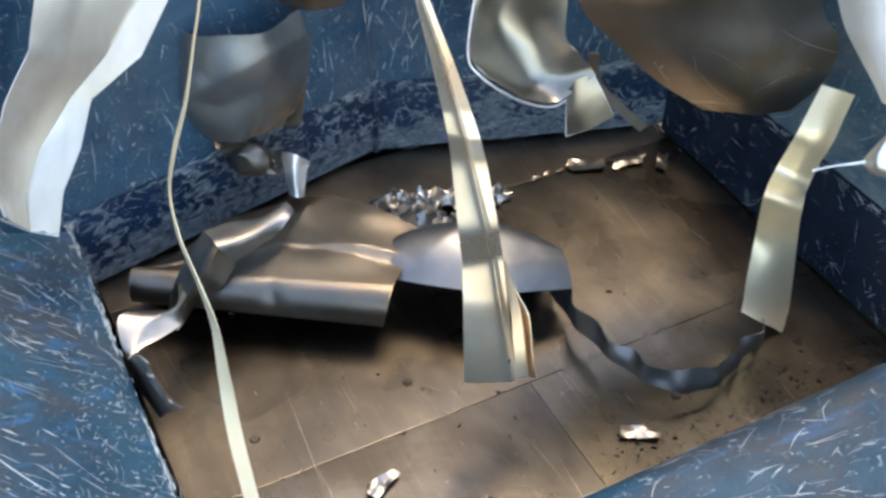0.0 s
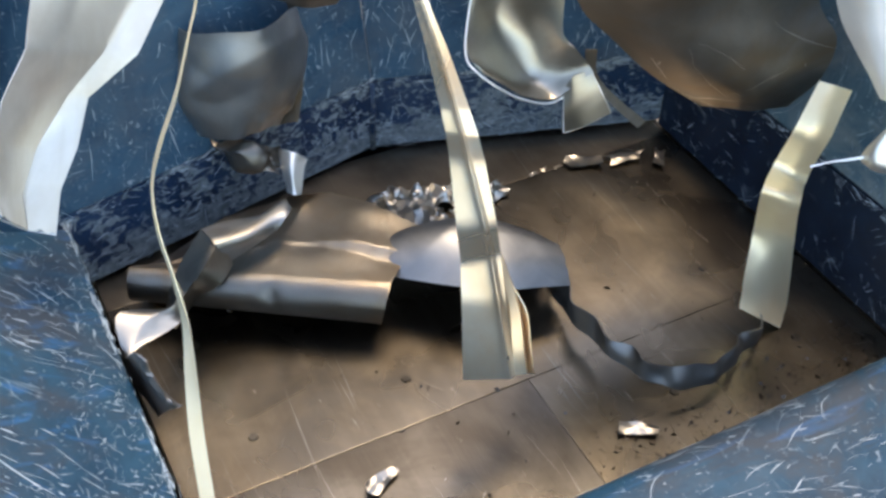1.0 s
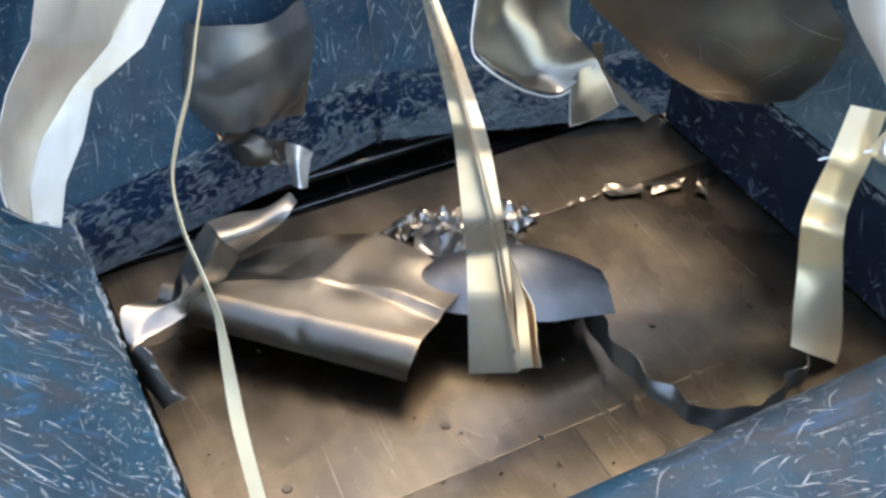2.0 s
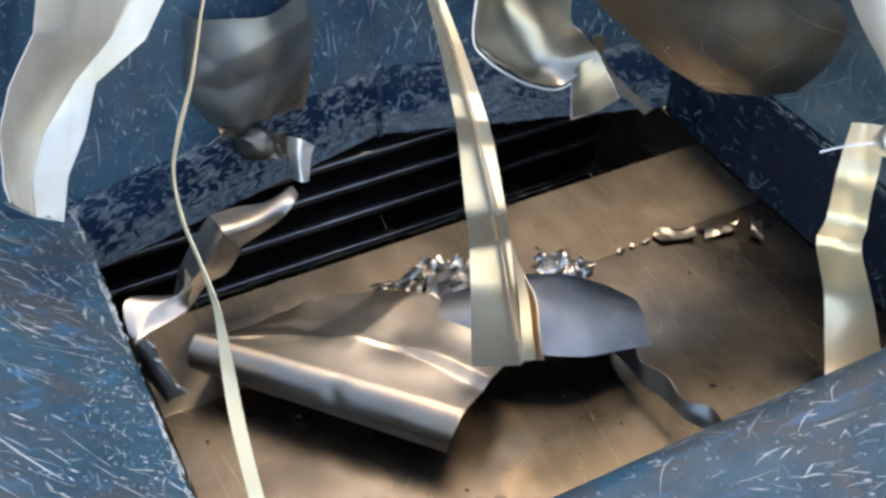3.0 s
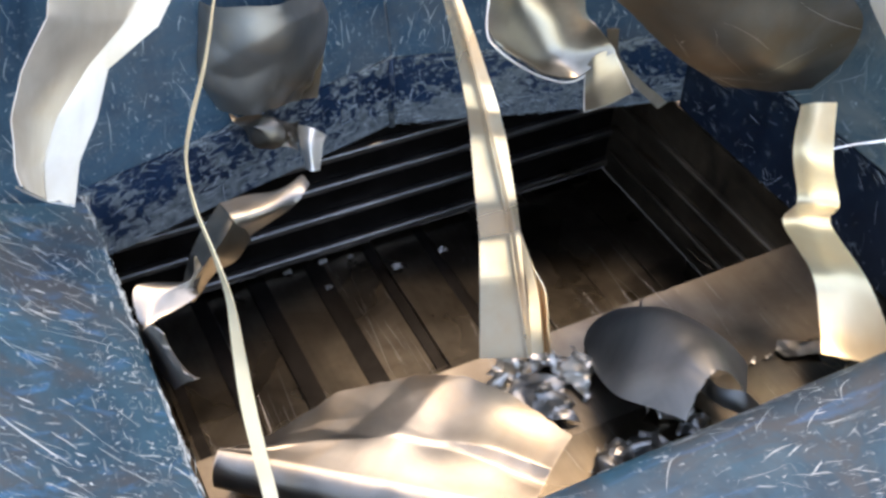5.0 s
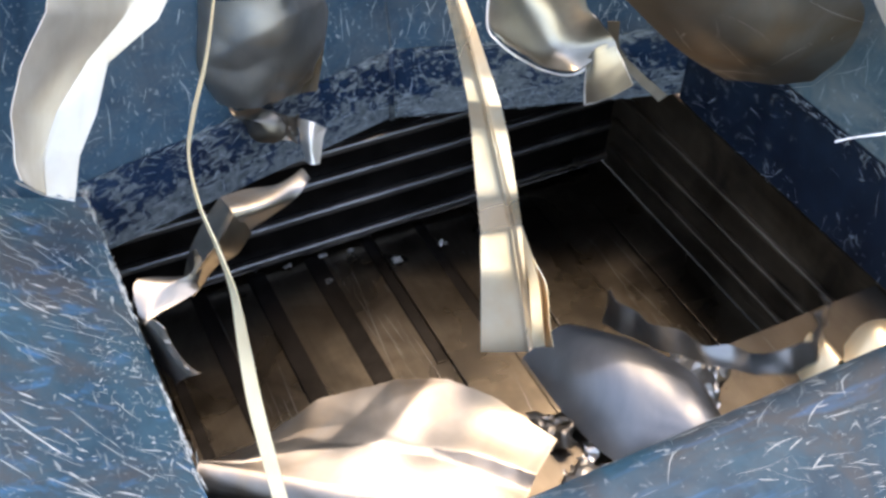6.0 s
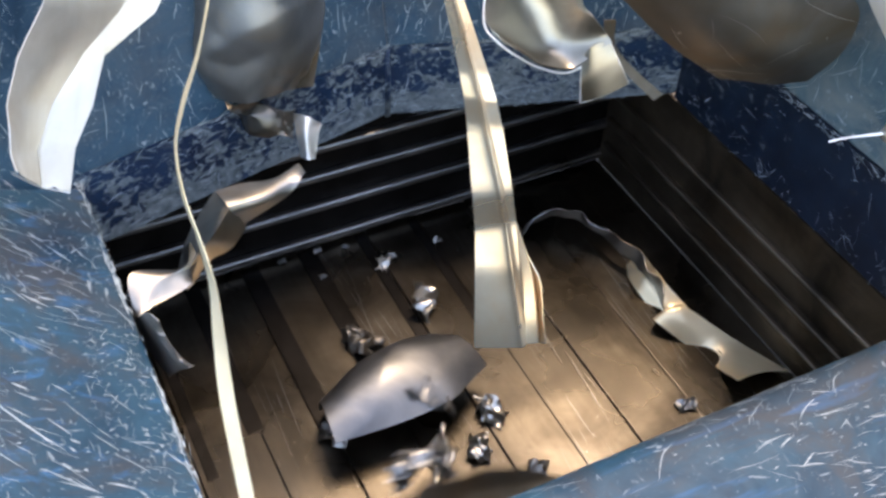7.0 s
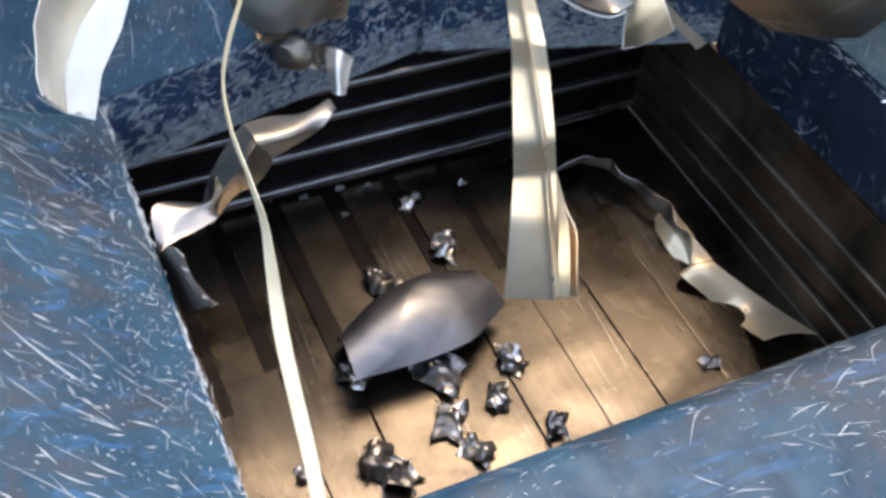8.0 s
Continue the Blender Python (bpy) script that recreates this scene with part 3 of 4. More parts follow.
WHITE_SHEET = [
    [(0.923, 0.804, 0.657), (0.913, 0.747, 0.685), (0.983, 0.752, 0.668), (1.107, 0.793, 0.624)],
    [(0.977, 0.798, 0.561), (0.962, 0.746, 0.592), (1.015, 0.739, 0.584), (1.145, 0.771, 0.535)],
    [(1.027, 0.778, 0.480), (0.999, 0.738, 0.515), (1.047, 0.724, 0.498), (1.178, 0.752, 0.446)],
    [(1.063, 0.752, 0.415), (1.043, 0.721, 0.434), (1.081, 0.714, 0.419), (1.191, 0.731, 0.374)],
]
HOOK = [
    [(1.080, 0.735, 0.378), (1.081, 0.725, 0.399), (1.107, 0.711, 0.399)],
    [(1.070, 0.750, 0.329), (1.060, 0.727, 0.361), (1.086, 0.714, 0.361)],
    [(1.068, 0.750, 0.313), (1.053, 0.719, 0.335), (1.078, 0.702, 0.332)],
    [(1.076, 0.737, 0.304), (1.070, 0.719, 0.314), (1.090, 0.706, 0.312)],
]
WIRE = [
    [(1.005, 0.778, 0.306), (1.004, 0.776, 0.304)],
    [(1.028, 0.766, 0.314), (1.028, 0.764, 0.313)],
    [(1.053, 0.752, 0.322), (1.052, 0.750, 0.319)],
    [(1.078, 0.734, 0.333), (1.077, 0.732, 0.330)],
]
EDGE_STRIP = [
    [(0.084, 1.410, 0.379), (0.099, 1.400, 0.392), (0.118, 1.403, 0.390)],
    [(0.081, 1.416, 0.353), (0.091, 1.395, 0.368), (0.109, 1.410, 0.363)],
    [(0.073, 1.405, 0.310), (0.083, 1.400, 0.325), (0.106, 1.422, 0.343)],
]
TOP_DARK = [
    [(0.442, 1.329, 0.490), (0.480, 1.274, 0.516), (0.561, 1.268, 0.494)],
    [(0.443, 1.327, 0.430), (0.471, 1.249, 0.459), (0.547, 1.277, 0.436)],
    [(0.459, 1.343, 0.394), (0.485, 1.292, 0.403), (0.537, 1.302, 0.395)],
]
THIN = [
    [(0.325, 1.520, 0.772), (0.330, 1.522, 0.772)],
    [(0.250, 0.923, 0.762), (0.251, 0.916, 0.764)],
    [(0.236, 0.917, 0.676), (0.236, 0.911, 0.679)],
    [(0.222, 0.916, 0.623), (0.222, 0.910, 0.626)],
    [(0.207, 0.914, 0.569), (0.208, 0.907, 0.572)],
    [(0.186, 0.912, 0.512), (0.188, 0.905, 0.516)],
    [(0.174, 0.908, 0.465), (0.175, 0.902, 0.469)],
    [(0.171, 0.890, 0.417), (0.173, 0.885, 0.422)],
    [(0.176, 0.862, 0.371), (0.178, 0.856, 0.378)],
    [(0.178, 0.831, 0.328), (0.184, 0.824, 0.333)],
    [(0.168, 0.792, 0.278), (0.180, 0.783, 0.282)],
    [(0.160, 0.751, 0.229), (0.175, 0.743, 0.230)],
    [(0.156, 0.704, 0.182), (0.171, 0.696, 0.183)],
    [(0.153, 0.663, 0.142), (0.168, 0.655, 0.143)],
    [(0.145, 0.604, 0.096), (0.160, 0.596, 0.097)],
]
TWIST_MID = [
    [(0.263, 1.186, 0.152), (0.270, 1.139, 0.155), (0.289, 1.142, 0.109)],
    [(0.222, 1.158, 0.134), (0.232, 1.095, 0.153), (0.256, 1.119, 0.100)],
    [(0.197, 1.139, 0.118), (0.201, 1.079, 0.137), (0.223, 1.111, 0.091)],
    [(0.176, 1.103, 0.103), (0.173, 1.067, 0.112), (0.182, 1.085, 0.075)],
]
TWIST_LOW = [
    [(0.189, 1.100, 0.137), (0.199, 1.090, 0.158), (0.205, 1.085, 0.127)],
    [(0.178, 1.085, 0.119), (0.186, 1.075, 0.131), (0.190, 1.070, 0.114)],
    [(0.110, 1.070, 0.151), (0.142, 1.055, 0.137), (0.181, 1.050, 0.117)],
    [(0.099, 1.020, 0.120), (0.102, 1.015, 0.124), (0.115, 1.020, 0.128)],
]
GOLD = [
    [(-0.034, 0.015, 0.024), (-0.007, -0.005, 0.008), (0.034, -0.015, -0.024)],
    [(-0.004, 0.050, 0.056), (0.028, 0.030, 0.026), (0.076, 0.020, -0.021)],
    [(0.022, 0.080, 0.111), (0.047, 0.060, 0.101), (0.085, 0.050, 0.077)],
    [(-0.008, 0.060, 0.209), (0.012, 0.040, 0.204), (0.044, 0.030, 0.187)],
    [(0.041, 0.095, 0.214), (0.057, 0.075, 0.209), (0.085, 0.065, 0.194)],
    [(0.050, 0.085, 0.284), (0.064, 0.065, 0.280), (0.090, 0.055, 0.264)],
    [(0.095, 0.105, 0.339), (0.107, 0.085, 0.340), (0.132, 0.075, 0.330)],
]
LOW_RIBBON = [
    [(-0.103, 0.193, 0.004), (-0.083, 0.193, 0.064)],
    [(-0.113, 0.122, 0.004), (-0.109, 0.134, 0.054)],
    [(-0.106, 0.038, 0.004), (-0.102, 0.050, 0.054)],
    [(-0.085, -0.028, 0.004), (-0.081, -0.016, 0.054)],
    [(-0.047, -0.073, 0.004), (-0.043, -0.061, 0.054)],
    [(0.015, -0.082, 0.004), (0.019, -0.070, 0.054)],
    [(0.075, -0.065, 0.004), (0.079, -0.053, 0.046)],
    [(0.135, -0.052, 0.004), (0.139, -0.040, 0.046)],
]


def hanging_scrap():
    folded_sheet = scrap("metal_sheet", LEFT_SHEET, ALU_SKIN, "bright folded aluminium sheet hanging over the chute", "scrap sheet", 1, nu=60, nv=36, crumple=0.003, ragged=0.03, creases=(5, 0.008), sharp=True, kinked=True)
    part("cut_edge", rim(LEFT_SHEET, ("end",), 0.0012), ALU_LIT, folded_sheet, "cut edge bead with its lit glint in the colour", True)
    can = scrap("bent_casing", CAN_FRONT, ALU_CASING, "dull grey bent metal casing hanging at the wall", "scrap casing", 2, nu=44, nv=50, crumple=0.007, scale=12, ragged=0.04, creases=(7, 0.04))
    # Dark metal paints the shaded inside behind the casing's open top.
    scrap_part("rear_side", CAN_BACK, ALU_DARK, can, "inner back of the casing, its shade in the dark metal", 3, nu=24, nv=20, crumple=0.008)
    knot = scrap("crumpled_scrap", CRUMPLE_A, ALU_DARK, "dark crumpled metal scrap below the casing", "scrap", 4, nu=20, nv=24, crumple=0.022, scale=22)
    scrap_part("flap", CRUMPLE_B, ALU, knot, "bright torn flap", 5, nu=16, nv=12, crumple=0.008, scale=16)
    twist = scrap("twisted_strip", TWIST, ALU_GREY, "twisted shiny aluminium strip caught on the chute edge", "scrap strip", 6, nu=30, nv=12, crumple=0.004)
    scrap_part("middle_fold", TWIST_MID, ALU_BOWL, twist, "bright folded middle", 61, nu=30, nv=20, crumple=0.002, scale=16, sharp=True, creases=(5, 0.012))
    scrap_part("lower_fold", TWIST_LOW, ALU_USED, twist, "pale folded corner", 62, nu=30, nv=20, crumple=0.002, sharp=True)
    scrap_part("tail", TWIST_TAIL, ALU_GREY, twist, "dull bent tail", 7, nu=20, nv=10, crumple=0.004)
    strip = scrap("hanging_strip", STRIP_C, ALU_STRIP, "ridged aluminium strip hanging over the chamber", "scrap strip", 8, nu=88, nv=32, crumple=0.0012, kinked=True)
    scrap_part("folded_flange", STRIP_FOLD, ALU_STRIP, strip, "folded flange with a deep groove", 9, nu=24, nv=42, crumple=0.0006, sharp=True)
    bent = scrap("bent_sheet", SCRAP_B, ALU_BOWL, "bowl-shaped bent aluminium sheet with bright cut edges", "scrap sheet", 10, nu=44, nv=40, crumple=0.004, scale=7, thick=0.003, creases=(5, 0.014))
    scrap_part("turned_flap", SCRAP_B_FLAP, ALU_BOWL, bent, "turned-out corner flap", 11, nu=20, nv=20, crumple=0.002, thick=0.003)
    part("cut_edge", rim(SCRAP_B, ("left", "end"), 0.0018), ALU_LIT, bent, "cut edge bead with its lit glint in the colour", True)
    part("cut_edge", rim(SCRAP_B_FLAP, ("left", "end", "right"), 0.0015), ALU_LIT, bent, "cut edge bead with its lit glint in the colour", True)
    scrap("narrow_strip", BROWN_STRIP, ALU_DARK, "narrow brown metal strip against the wall", "scrap strip", 12, nu=24, nv=4, crumple=0.001)
    dark = scrap("dark_sheet", DARK_SHEET, ALU_DARK, "large dark oily bent metal sheet", "scrap sheet", 13, nu=60, nv=60, crumple=0.0004, scale=5, creases=(3, 0.012))
    rows = [[Vector(c) for c in row] for row in DARK_SHEET]
    scratches(dark, lambda a, b: spline([spline(r, min(1, b)) for r in rows], min(1, 0.2 + 0.8 * a)), 26, 0.16, 0.0008, 64, (0, 180), "fine pale scratches", 0.9, "scratch_marks", ALU)
    scrap("white_sheet", WHITE_SHEET, ALU_LIT, "bright bent aluminium sheet over the side wall", "scrap sheet", 14, nu=30, nv=24, crumple=0.005)
    hooked = scrap("hooked_scrap", HOOK, ALU, "small shiny hooked metal end", "scrap", 15, nu=18, nv=12, crumple=0.003)
    scrap_part("wire_end", WIRE, ALU, hooked, "thin bright wire end", 18, nu=20, nv=2, crumple=0.0005, thick=0.0005)
    scrap("edge_strip", EDGE_STRIP, ALU_GREY, "bent grey metal strip behind the sheet", "scrap strip", 16, nu=18, nv=10, crumple=0.003)
    scrap("dark_scrap", TOP_DARK, ALU_DARK, "dark rounded metal scrap above the casing", "scrap", 17, nu=18, nv=18, crumple=0.004)


hanging_scrap()


# ---- the sliding plate ----
EDGE, SEAM, CROSS = 1.412, 0.835, 0.622


def sliding_plate():
    root = tagged(new("sliding_plate"), "worn brown steel plate sliding over the chamber", "machine plate")
    part("panel", box(bmesh.new(), (0.112, SEAM + 0.0003, -0.03), (1.160, 1.2347, 0.0), 0.0008), PLATE, root)
    part("panel", box(bmesh.new(), (0.112, 1.2353, -0.03), (1.160, EDGE, -0.0004), 0.0006), PLATE_REAR, root)
    part("panel", box(bmesh.new(), (0.112, 0.3, -0.03), (CROSS - 0.0003, SEAM - 0.0003, -0.0008), 0.0006), PLATE_B, root)
    part("panel", box(bmesh.new(), (CROSS + 0.0003, 0.3, -0.03), (1.160, SEAM - 0.0003, -0.0005), 0.0006), PLATE, root)
    for x, y in ((0.228, 0.913), (0.462, 0.913), (0.765, 0.915), (0.998, 0.91), (1.033, 0.724), (0.35, 0.72), (0.8, 0.72)):
        bm = bmesh.new()
        bmesh.ops.create_cone(bm, cap_ends=True, segments=20, radius1=0.0085, radius2=0.006, depth=0.005, matrix=Matrix.Translation((x, y, 0.0)))
        bolt = part("bolt", bm, PLATE_B, root, "flush round bolt head", True)
        bolt.data.set_sharp_from_angle(angle=radians(30))
    return root


def grit(root):
    """Crumbs of dirt and swarf on the plate."""
    rng = random.Random(5)
    bm = bmesh.new()
    for _ in range(1800):
        near = rng.random() < 0.75
        x = rng.uniform(0.62, 1.14) if near else rng.uniform(0.13, 1.14)
        y = 0.6 + abs(rng.gauss(0, 0.06)) if near else rng.uniform(0.6, 1.36)
        s = rng.uniform(0.0006, 0.0016) if rng.random() < 0.85 else rng.uniform(0.0016, 0.004)
        c = Vector((x, y, 0.0003))
        vs = [bm.verts.new(c + Vector((s * rng.uniform(-1.5, 1.5), s * rng.uniform(-1.5, 1.5), 0))) for _ in range(3)] + [bm.verts.new(c + Vector((0, 0, s)))]
        for f in ((0, 1, 3), (1, 2, 3), (2, 0, 3)):
            bm.faces.new([vs[i] for i in f])
    tagged(part("grit", bm, PLATE_B, root, "fine swarf and grit"), kind="stuff")


plate = sliding_plate()
grit(plate)
scratches(plate, flat((0.12, 0.5, 0.0002), (1.03, 0, 0), (0, 0.9, 0)), 220, 0.2, 0.0006, 62, (82, 98), "fine bright drag marks", 0.06, "drag_wear", RIB)
scratches(plate, flat((0.12, 0.5, 0.0002), (1.03, 0, 0), (0, 0.9, 0)), 70, 0.06, 0.0006, 63, (0, 180), "fine bright drag marks", 0.5, "drag_wear", RIB)


def rolled_sheet():
    """A torn sheet: x along its rolled edge, y towards its torn back edge; the roll turns under to the plate."""
    back = [(0.0, 0.012), (0.05, 0.05), (0.11, 0.132), (0.2, 0.178), (0.27, 0.186), (0.33, 0.17), (0.42, 0.118), (0.5, 0.06)]

    def depth(x):
        for (x0, y0), (x1, y1) in zip(back, back[1:]):
            if x <= x1:
                return y0 + (y1 - y0) * (x - x0) / (x1 - x0)
        return back[-1][1]

    fold, fine = crease_field(521, 7, 0.014), crease_field(533, 30, 0.05)
    nu, flat_rows, arc_rows, under_rows = 110, 70, 26, 8
    grid = []
    for i in range(nu + 1):
        s = i / nu
        r = 0.03 + 0.008 * s
        line = []
        for j in range(flat_rows):
            v = 1 - j / flat_rows
            x = s * (0.385 + 0.035 * v)
            y = v * (depth(x) + 0.004 * noise.noise(Vector((x * 60, 3, 0))))
            soft = min(1, v / 0.5) ** 2 * (3 - 2 * min(1, v / 0.5))
            z = 0.1 - 0.012 * v + soft * (fold(s, v) + fine(s, v) + 0.005 * noise.noise(Vector((x * 14, y * 14, 2)))) * (0.55 + 0.45 * s)
            line.append(Vector((x, y, max(0.012, z))))
        dent = 0.005 * math.exp(-((s - 0.55) / 0.035) ** 2) + 0.002 * noise.noise(Vector((s * 9, 0, 7)))
        for j in range(arc_rows + 1):
            f = j / arc_rows
            a = radians(90 + 185 * f)
            k = r - dent * math.exp(-((f - 0.3) / 0.15) ** 2)
            line.append(Vector((s * 0.385 - 0.02 * f * (s > 0.5) * (2 * s - 1), k * math.cos(a), 0.1 - r + k * math.sin(a))))
        end = line[-1]
        for j in range(1, under_rows + 1):
            f = j / under_rows
            line.append(end + Vector((0, 0.05 * f, (0.003 - end.z) * f)))
        grid.append(line)
    bm = bmesh.new()
    vs = [[bm.verts.new(c) for c in line] for line in grid]
    for i in range(nu):
        for j in range(len(vs[0]) - 1):
            bm.faces.new((vs[i][j], vs[i + 1][j], vs[i + 1][j + 1], vs[i][j + 1]))
    bmesh.ops.solidify(bm, geom=bm.faces[:], thickness=0.0015)
    ob = link_mesh("rolled_sheet", bm, ALU_USED)
    return tagged(smooth_sheet(ob, 45), "crumpled aluminium sheet with one rolled edge on the plate", "scrap sheet")


rolled = rolled_sheet()


# ---- loose strips and wads on the plate ----
def thin_strip():
    top = Vector(THIN[2][0])
    net = [[Vector(c) - top for c in row] for row in THIN]
    ob = link_mesh("thin_strip", sheet(net, nu=110, nv=4, crumple=0.0015, seed=31, thick=0.0012), ALU_WARM_LIT)
    return tagged(smooth_sheet(ob), "long thin shiny aluminium strip hanging and swinging", "scrap strip"), top


def upright_strip():
    ob = link_mesh("upright_strip", sheet(GOLD, nu=60, nv=12, crumple=0.003, scale=12, seed=32), ALU_WARM_LIT)
    return tagged(smooth_sheet(ob), "bright wavy aluminium strip standing on end, warm gleam in its golden colour", "scrap strip")


def wavy_ribbon():
    rows = [[Vector(c) for c in row] for row in LOW_RIBBON]
    rng = random.Random(33)
    net = []
    for i in range(17):
        f = i / 16
        low, high = (spline([r[k] for r in rows], f) for k in (0, 1))
        way = spline([r[0] for r in rows], min(1, f + 0.02)) - spline([r[0] for r in rows], max(0, f - 0.02))
        side = way.cross(UP).normalized()
        wave = (0.006 if i % 2 else -0.005) * rng.uniform(0.3, 1.0)
        lean = rng.uniform(-0.008, 0.01)
        high = low + (high - low) * 0.85
        rise = math.sin(math.pi * min(1, max(0, f)))
        low += Vector((-0.017, -0.033, 0.036)) * rise
        high += Vector((-0.017, -0.033, 0.018)) * rise
        net.append([low + side * wave * 0.6, (low + high) / 2 + side * wave * 0.9, high + side * (wave + lean) + UP * rng.uniform(-0.006, 0.008)])
    # The dull grey metal stands for the ribbon's dark reflections.
    ob = link_mesh("wavy_ribbon", sheet(net, nu=120, nv=8, crumple=0.003, scale=15, seed=33), ALU_GREY)
    return tagged(smooth_sheet(ob), "wavy metal ribbon standing on its edge, dark reflections in its grey", "scrap strip")


def hood():
    """A curved dark sheet like a hood, its open side down."""
    rows = []
    for i in range(7):
        a = i / 6
        rows.append([])
        for j in range(7):
            c = j / 6 * 2 - 1
            wide = 0.1 * (0.48 + 0.52 * math.sin(math.pi / 2 * min(1, a / 0.65))) * (1 - 0.4 * max(0, a - 0.65) / 0.35)
            rise = 0.022 + 0.05 * math.sin(math.pi * (0.12 + 0.7 * a))
            rows[-1].append((-0.14 + 0.28 * a - 0.03 * c * (a - 0.5), wide * c, 0.006 + rise * (1 - c * c)))
    ob = link_mesh("curved_sheet", sheet(rows, nu=50, nv=50, crumple=0.003, scale=9, seed=34, ragged=0.03, creases=(7, 0.03)), DULL)
    return tagged(smooth_sheet(ob), "dark grey curved metal sheet shaped like a hood", "scrap sheet")


def wad(size, seed, mat):
    """A wad of torn sheet, folded over itself in sharp facets."""
    rng = random.Random(seed)
    n = 5
    net = []
    for i in range(n):
        net.append([])
        for j in range(n):
            u, w = i / (n - 1) * 2 - 1, j / (n - 1) * 2 - 1
            net[-1].append((size * (1.1 * u + rng.uniform(-0.36, 0.36)), size * (0.8 * w + rng.uniform(-0.36, 0.36)), size * (rng.uniform(0.0, 1.15) * (1.25 - 0.5 * (u * u + w * w)))))
    bm = sheet(net, nu=22, nv=22, crumple=size * 0.3, scale=0.9 / size, seed=seed, thick=0.0012)
    low = min(v.co.z for v in bm.verts)
    bmesh.ops.translate(bm, verts=bm.verts, vec=(0, 0, -low))
    ob = link_mesh("crumpled_wad", bm, mat)
    smooth_sheet(ob, 18)
    return tagged(ob, "small shiny crumpled wad of metal foil" if mat is FOIL else "small dark crumpled wad of metal", "scrap", "wads of crumpled metal")


def flake(size, seed):
    rng = random.Random(seed)
    net = [[(size * (i - 1) + rng.uniform(-0.2, 0.2) * size, size * 0.45 * (j - 1) * (1 - 0.3 * i * rng.random()), 0.004 + size * 0.25 * rng.random()) for j in range(3)] for i in range(3)]
    ob = link_mesh("metal_flake", sheet(net, nu=14, nv=10, crumple=0.0025, scale=40, seed=seed, thick=0.0008, sharp=True, kinked=True), ALU_USED)
    return tagged(smooth_sheet(ob), "small bent flake of shiny metal", "scrap", "flakes of metal")


thin, thin_top = thin_strip()
golden = upright_strip()
ribbon = wavy_ribbon()
dark_hood = hood()
# wads: place on the plate, size, look, place on the chamber floor, time of the fall
WADS = [
    (0.545, 1.255, 0.034, ALU_DARK, 0.488, 1.187, 6.2), (0.600, 1.270, 0.034, FOIL, 0.625, 1.222, 6.85),
    (0.655, 1.275, 0.024, FOIL, 0.369, 1.018, 6.7), (0.575, 1.205, 0.018, FOIL, 0.608, 1.353, 6.25),
    (0.630, 1.215, 0.044, ALU_GREY, 0.506, 0.970, 6.9), (0.690, 1.235, 0.036, FOIL, 0.484, 0.877, 6.9),
    (0.720, 1.190, 0.030, FOIL, 0.629, 0.953, 6.75), (0.780, 1.215, 0.026, FOIL, 0.578, 0.893, 6.7),
    (0.750, 1.245, 0.026, FOIL, 0.499, 0.815, 6.85), (0.600, 1.130, 0.030, ALU_GREY, 0.338, 0.853, 7.0),
    (0.650, 1.120, 0.034, ALU_GREY, 0.367, 0.820, 7.0), (0.700, 1.135, 0.026, ALU_GREY, 0.641, 0.803, 6.8),
]
wads = [wad(0.85 * s, 40 + i, m) for i, (x, y, s, m, fx, fy, t) in enumerate(WADS)]
FLAKES = [(0.974, 1.222, 0.036, -20), (1.045, 1.201, 0.032, -12), (1.102, 1.175, 0.024, 50), (0.71, 0.685, 0.026, -30), (0.356, 0.766, 0.026, 20), (0.92, 1.232, 0.006, 0), (0.895, 1.236, 0.007, 40), (0.87, 1.232, 0.008, 10)]
flakes = [flake(s, 70 + i) for i, (x, y, s, a) in enumerate(FLAKES)]


def floor_bits():
    for i, (x, y, s) in enumerate(((0.432, 1.44, 0.007), (0.505, 1.44, 0.007), (0.631, 1.365, 0.008), (0.733, 1.371, 0.007), (0.49, 1.371, 0.006), (0.56, 1.43, 0.005), (0.948, 0.82, 0.016), (0.236, 0.877, 0.014))):
        w = wad(s, 90 + i, ALU_GREY)
        w.location = (x, y, -0.298)


floor_bits()


# ---- motion ----
def slide(t):
    """How far the plate has gone at t seconds."""
    return 0.0 if t < 1.24 else -0.1425 * (t - 1.24)


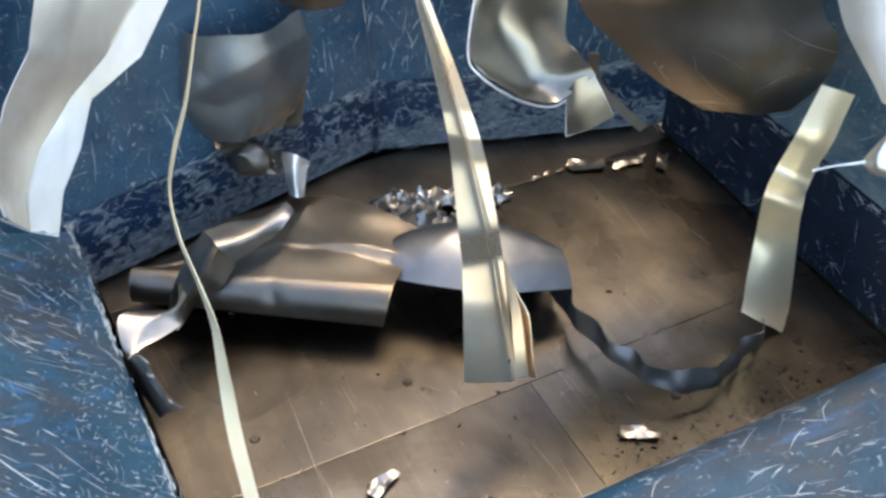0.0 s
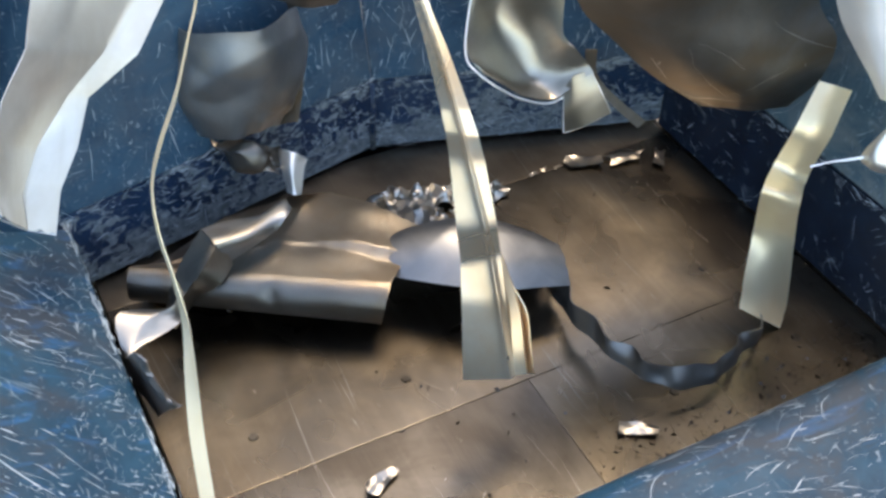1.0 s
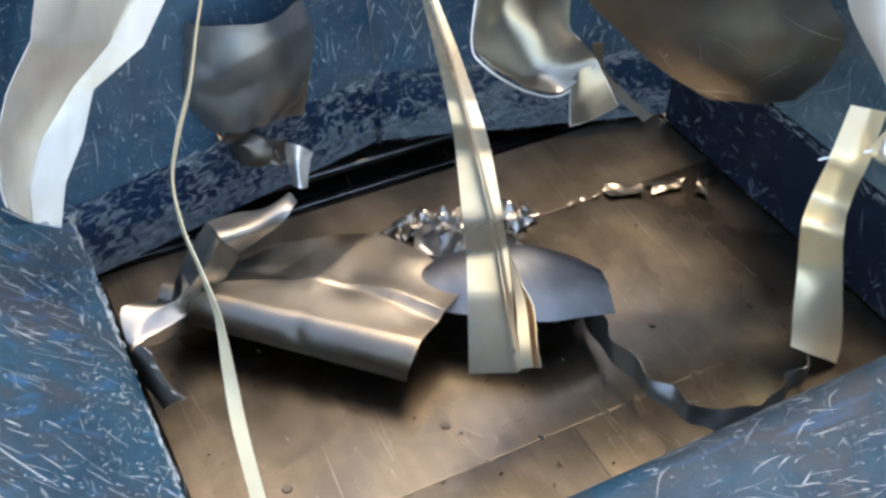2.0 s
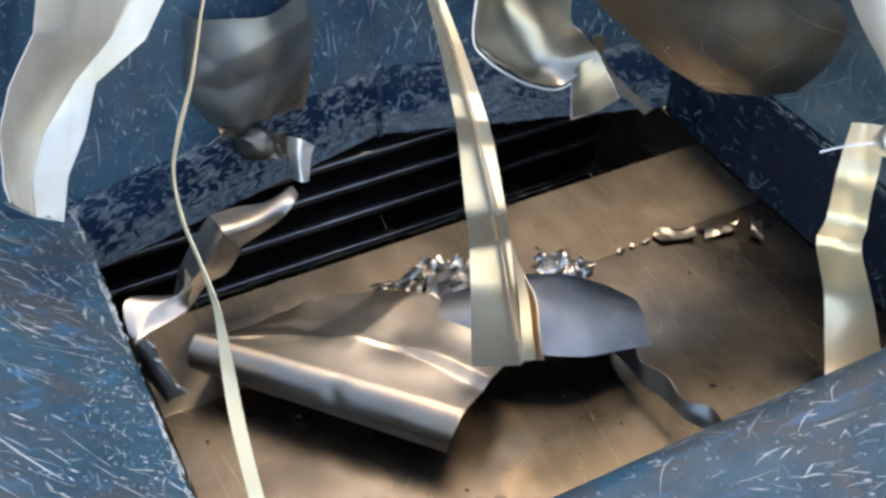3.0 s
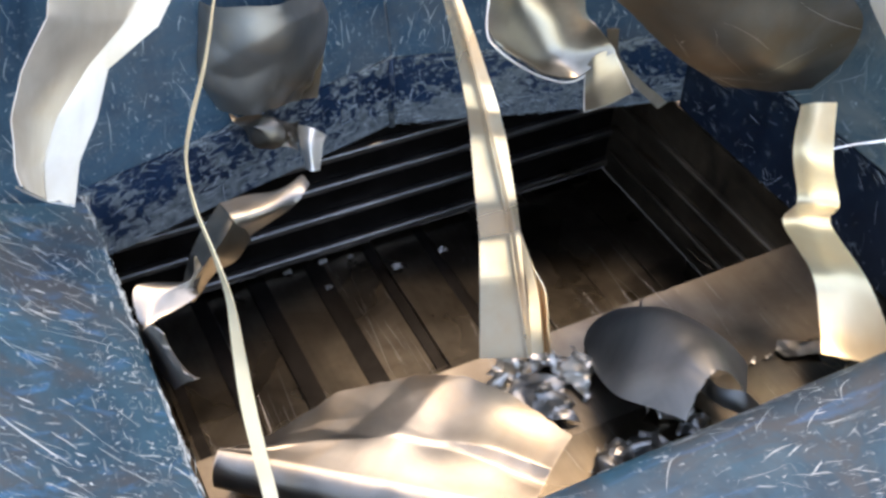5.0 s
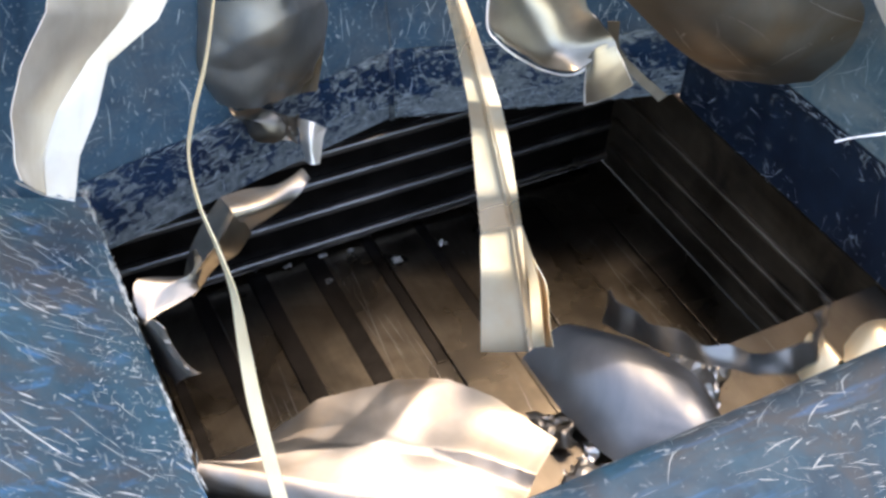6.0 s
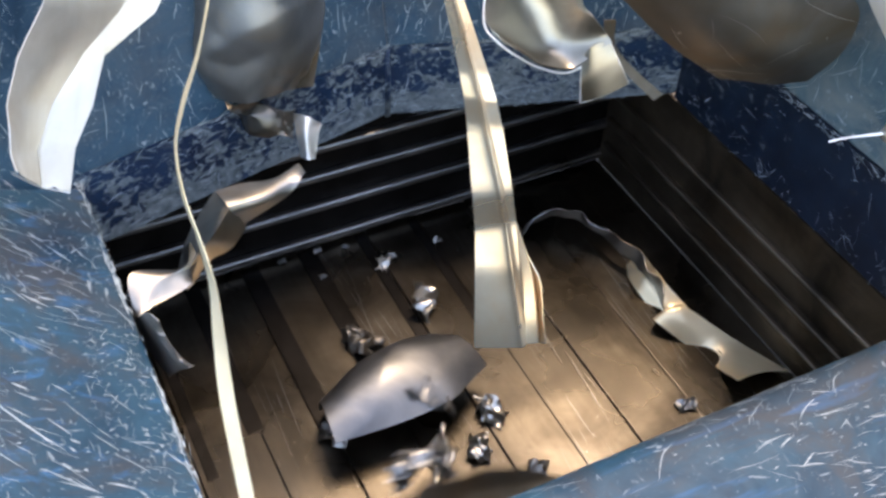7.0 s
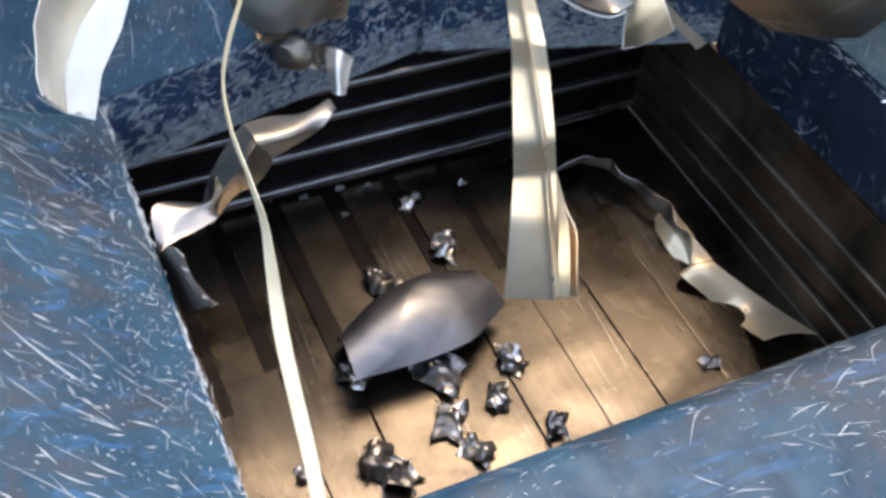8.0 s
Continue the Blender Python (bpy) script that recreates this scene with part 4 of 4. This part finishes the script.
def motions():
    walk(plate, [(t, pose(0, slide(t), 0)) for t in (0.0, 1.2, 1.3, 2.5, 4.0, 6.0, 8.0)])
    walk(rolled, [
        (0.0, pose(0.159, 1.214, 0, 3, 0, -30.9)), (1.2, pose(0.159, 1.214, 0, 3, 0, -30.9)), (1.8, pose(0.175, 1.165, 0, 2, 0, -39)),
        (2.5, pose(0.190, 1.102, 0, 0, 0, -47.6)), (3.0, pose(0.183, 1.020, 0, -1, 0, -46.2)), (3.5, pose(0.179, 0.939, 0.0, -1.5, 0, -44.8)),
        (4.0, pose(0.170, 0.885, 0.002, -2, 0, -42)), (4.5, pose(0.156, 0.827, 0.003, -2, 0, -39)), (5.2, pose(0.125, 0.806, 0.002, 0, 0, -38)),
        (5.8, pose(0.108, 0.798, 0, 1, 0, -37)), (6.7, pose(0.102, 0.795, 0, 1, 0, -37)), (6.82, pose(0.11, 0.77, -0.04, 15, 0, -32)),
        (6.95, pose(0.15, 0.74, -0.13, 40, 0, -18)), (7.1, pose(0.2, 0.70, -0.258, 80, 0, 0)), (8.0, pose(0.2, 0.70, -0.258, 80, 0, 0))])
    walk(golden, [
        (0.0, pose(0.988, 0.764, 0.026)), (1.2, pose(0.988, 0.764, 0.026)), (2.5, pose(0.992, 0.602, 0.032, -10.9, -6.1, 2.3)), (3.5, pose(0.988, 0.586, 0.024, -22.3, -1.3, -4.8)), (4.5, pose(1.056, 0.605, 0.060, -21.6, -21.8, 18.5)), 
        (5.2, pose(0.93, 0.61, 0.05, -42, -6, -16)), (5.8, pose(0.79, 0.59, 0.025, -66, 12, -54)), (6.0, pose(0.78, 0.575, 0.015, -70, 15, -62)), (6.2, pose(0.93, 0.66, -0.03, -66, 18, -10)),
        (6.4, pose(1.10, 0.76, -0.15, -66, 22, 36)), (6.65, pose(1.092, 0.79, -0.235, -76, 10, 16)), (6.9, pose(1.078, 0.795, -0.25, -80, 8, 20)), (8.0, pose(1.078, 0.795, -0.25, -80, 8, 20))])
    walk(ribbon, [
        (0.0, pose(0.85, 0.80, 0)), (1.2, pose(0.85, 0.80, 0)), (1.9, pose(0.845, 0.72, 0, 0, 0, 0)), (2.5, pose(0.85, 0.67, 0, 0, 0, 2)), (3.5, pose(0.86, 0.645, 0, 0, 0, 4)),
        (4.5, pose(0.885, 0.64, 0.0, 0, 0, 8)), (5.8, pose(0.90, 0.70, 0.0, -8, 4, 10)), (6.0, pose(0.90, 0.72, 0.0, -12, 6, 18)), (6.2, pose(0.90, 0.86, 0.02, -20, 10, 60)),
        (6.35, pose(0.93, 1.03, -0.06, -20, 10, 115)), (6.55, pose(0.92, 1.15, -0.2, -8, 4, 165)), (6.75, pose(0.91, 1.195, -0.3, 0, 0, 190)), (8.0, pose(0.91, 1.195, -0.3, 0, 0, 190))])
    walk(dark_hood, [
        (0.0, pose(0.630, 1.03, 0.045, -27, 0, -28)), (1.2, pose(0.630, 1.03, 0.045, -27, 0, -28)), (2.5, pose(0.645, 0.88, 0.045, -24, 0, -25)), (3.5, pose(0.635, 0.855, 0.045, -22, 0, -30)),
        (4.0, pose(0.66, 0.82, 0.05, -8, -8, -60)), (4.5, pose(0.735, 0.715, 0.065, 0, -36, -100)), (5.2, pose(0.73, 0.70, 0.05, 0, -26, -100)), (5.8, pose(0.705, 0.675, 0.02, 0, -8, -95)), (6.1, pose(0.66, 0.70, 0.01, 0, 0, -60)),
        (6.4, pose(0.62, 0.79, -0.11, 20, 12, -30)),
        (6.7, pose(0.51, 0.98, -0.2, -5, 10, 4)), (6.95, pose(0.495, 1.03, -0.26, -24, 0, 10)), (7.3, pose(0.495, 1.03, -0.262, -20, 0, 10)), (7.45, pose(0.495, 1.025, -0.275, 16, 0, 10)),
        (7.6, pose(0.495, 1.025, -0.275, 16, 0, 10)), (7.75, pose(0.50, 1.04, -0.268, -12, 0, 12)), (8.0, pose(0.50, 1.05, -0.263, -20, 0, 12))])
    for i, (ob, (x, y, s, m, fx, fy, t)) in enumerate(zip(wads, WADS)):
        spin = 40 if i % 2 else -35
        if i < 6:
            path = [(1.2, 0, 0), (2.5, -0.018, -0.16), (3.5, -0.083, -0.237), (4.5, -0.116, -0.343), (5.75, 0.06, -0.55)]
        else:
            path = [(1.2, 0, 0), (2.5, -0.01, -0.178), (3.5, 0.02, -0.31), (4.5, 0.04, -0.455), (5.75, -0.01, -0.52)]
        k, dx, dy = path[-1]
        path[-1] = (k, dx + 0.05 * (i % 3 - 1), dy)
        rows = [(0.0, pose(x, y, 0))] + [(k, pose(x + dx, max(y + dy, 0.615), 0, 0, 0, spin * n / 4)) for n, (k, dx, dy) in enumerate(path)]
        hx, hy = x + path[-1][1], max(y + path[-1][2], 0.615)
        rows += [(t - 0.2, pose(hx, hy, 0.0, 0, 0, spin)), (t - 0.05, pose((hx + fx) / 2, (hy + fy) / 2, -0.05, spin, 20, spin)),
                 (t + 0.1, pose(fx, fy, -0.24, spin * 1.5, 10, spin)), (t + 0.2, pose(fx, fy, -0.299, 0, 0, spin * 1.5)), (8.0, pose(fx, fy, -0.299, 0, 0, spin * 1.5))]
        walk(ob, rows)
    for ob, (x, y, s, a) in zip(flakes, FLAKES):
        walk(ob, [(k, pose(x, y + slide(k), 0.0005, 0, 0, a)) for k in (0.0, 1.2, 1.3, 2.5, 4.0, 6.0, 8.0)])
    axis = Vector((0.335, 0.645, -0.687))
    swing = [(0.0, 0), (0.2, 0), (0.6, -25), (1.0, -81), (1.25, -45), (1.7, 0), (2.3, -5), (2.5, -11), (3.0, -15), (3.5, -56), (3.9, -18), (4.1, -45), (4.3, -50), (4.5, 0), (4.7, -10),
             (5.3, 0), (5.8, -45), (6.0, 5), (6.5, 7), (6.8, -70), (7.0, -42), (7.2, -20), (7.5, -56), (7.8, 4), (8.0, 20)]
    walk(thin, [(k, Matrix.Translation(thin_top) @ Matrix.Rotation(-d / 860, 4, axis)) for k, d in swing])


motions()
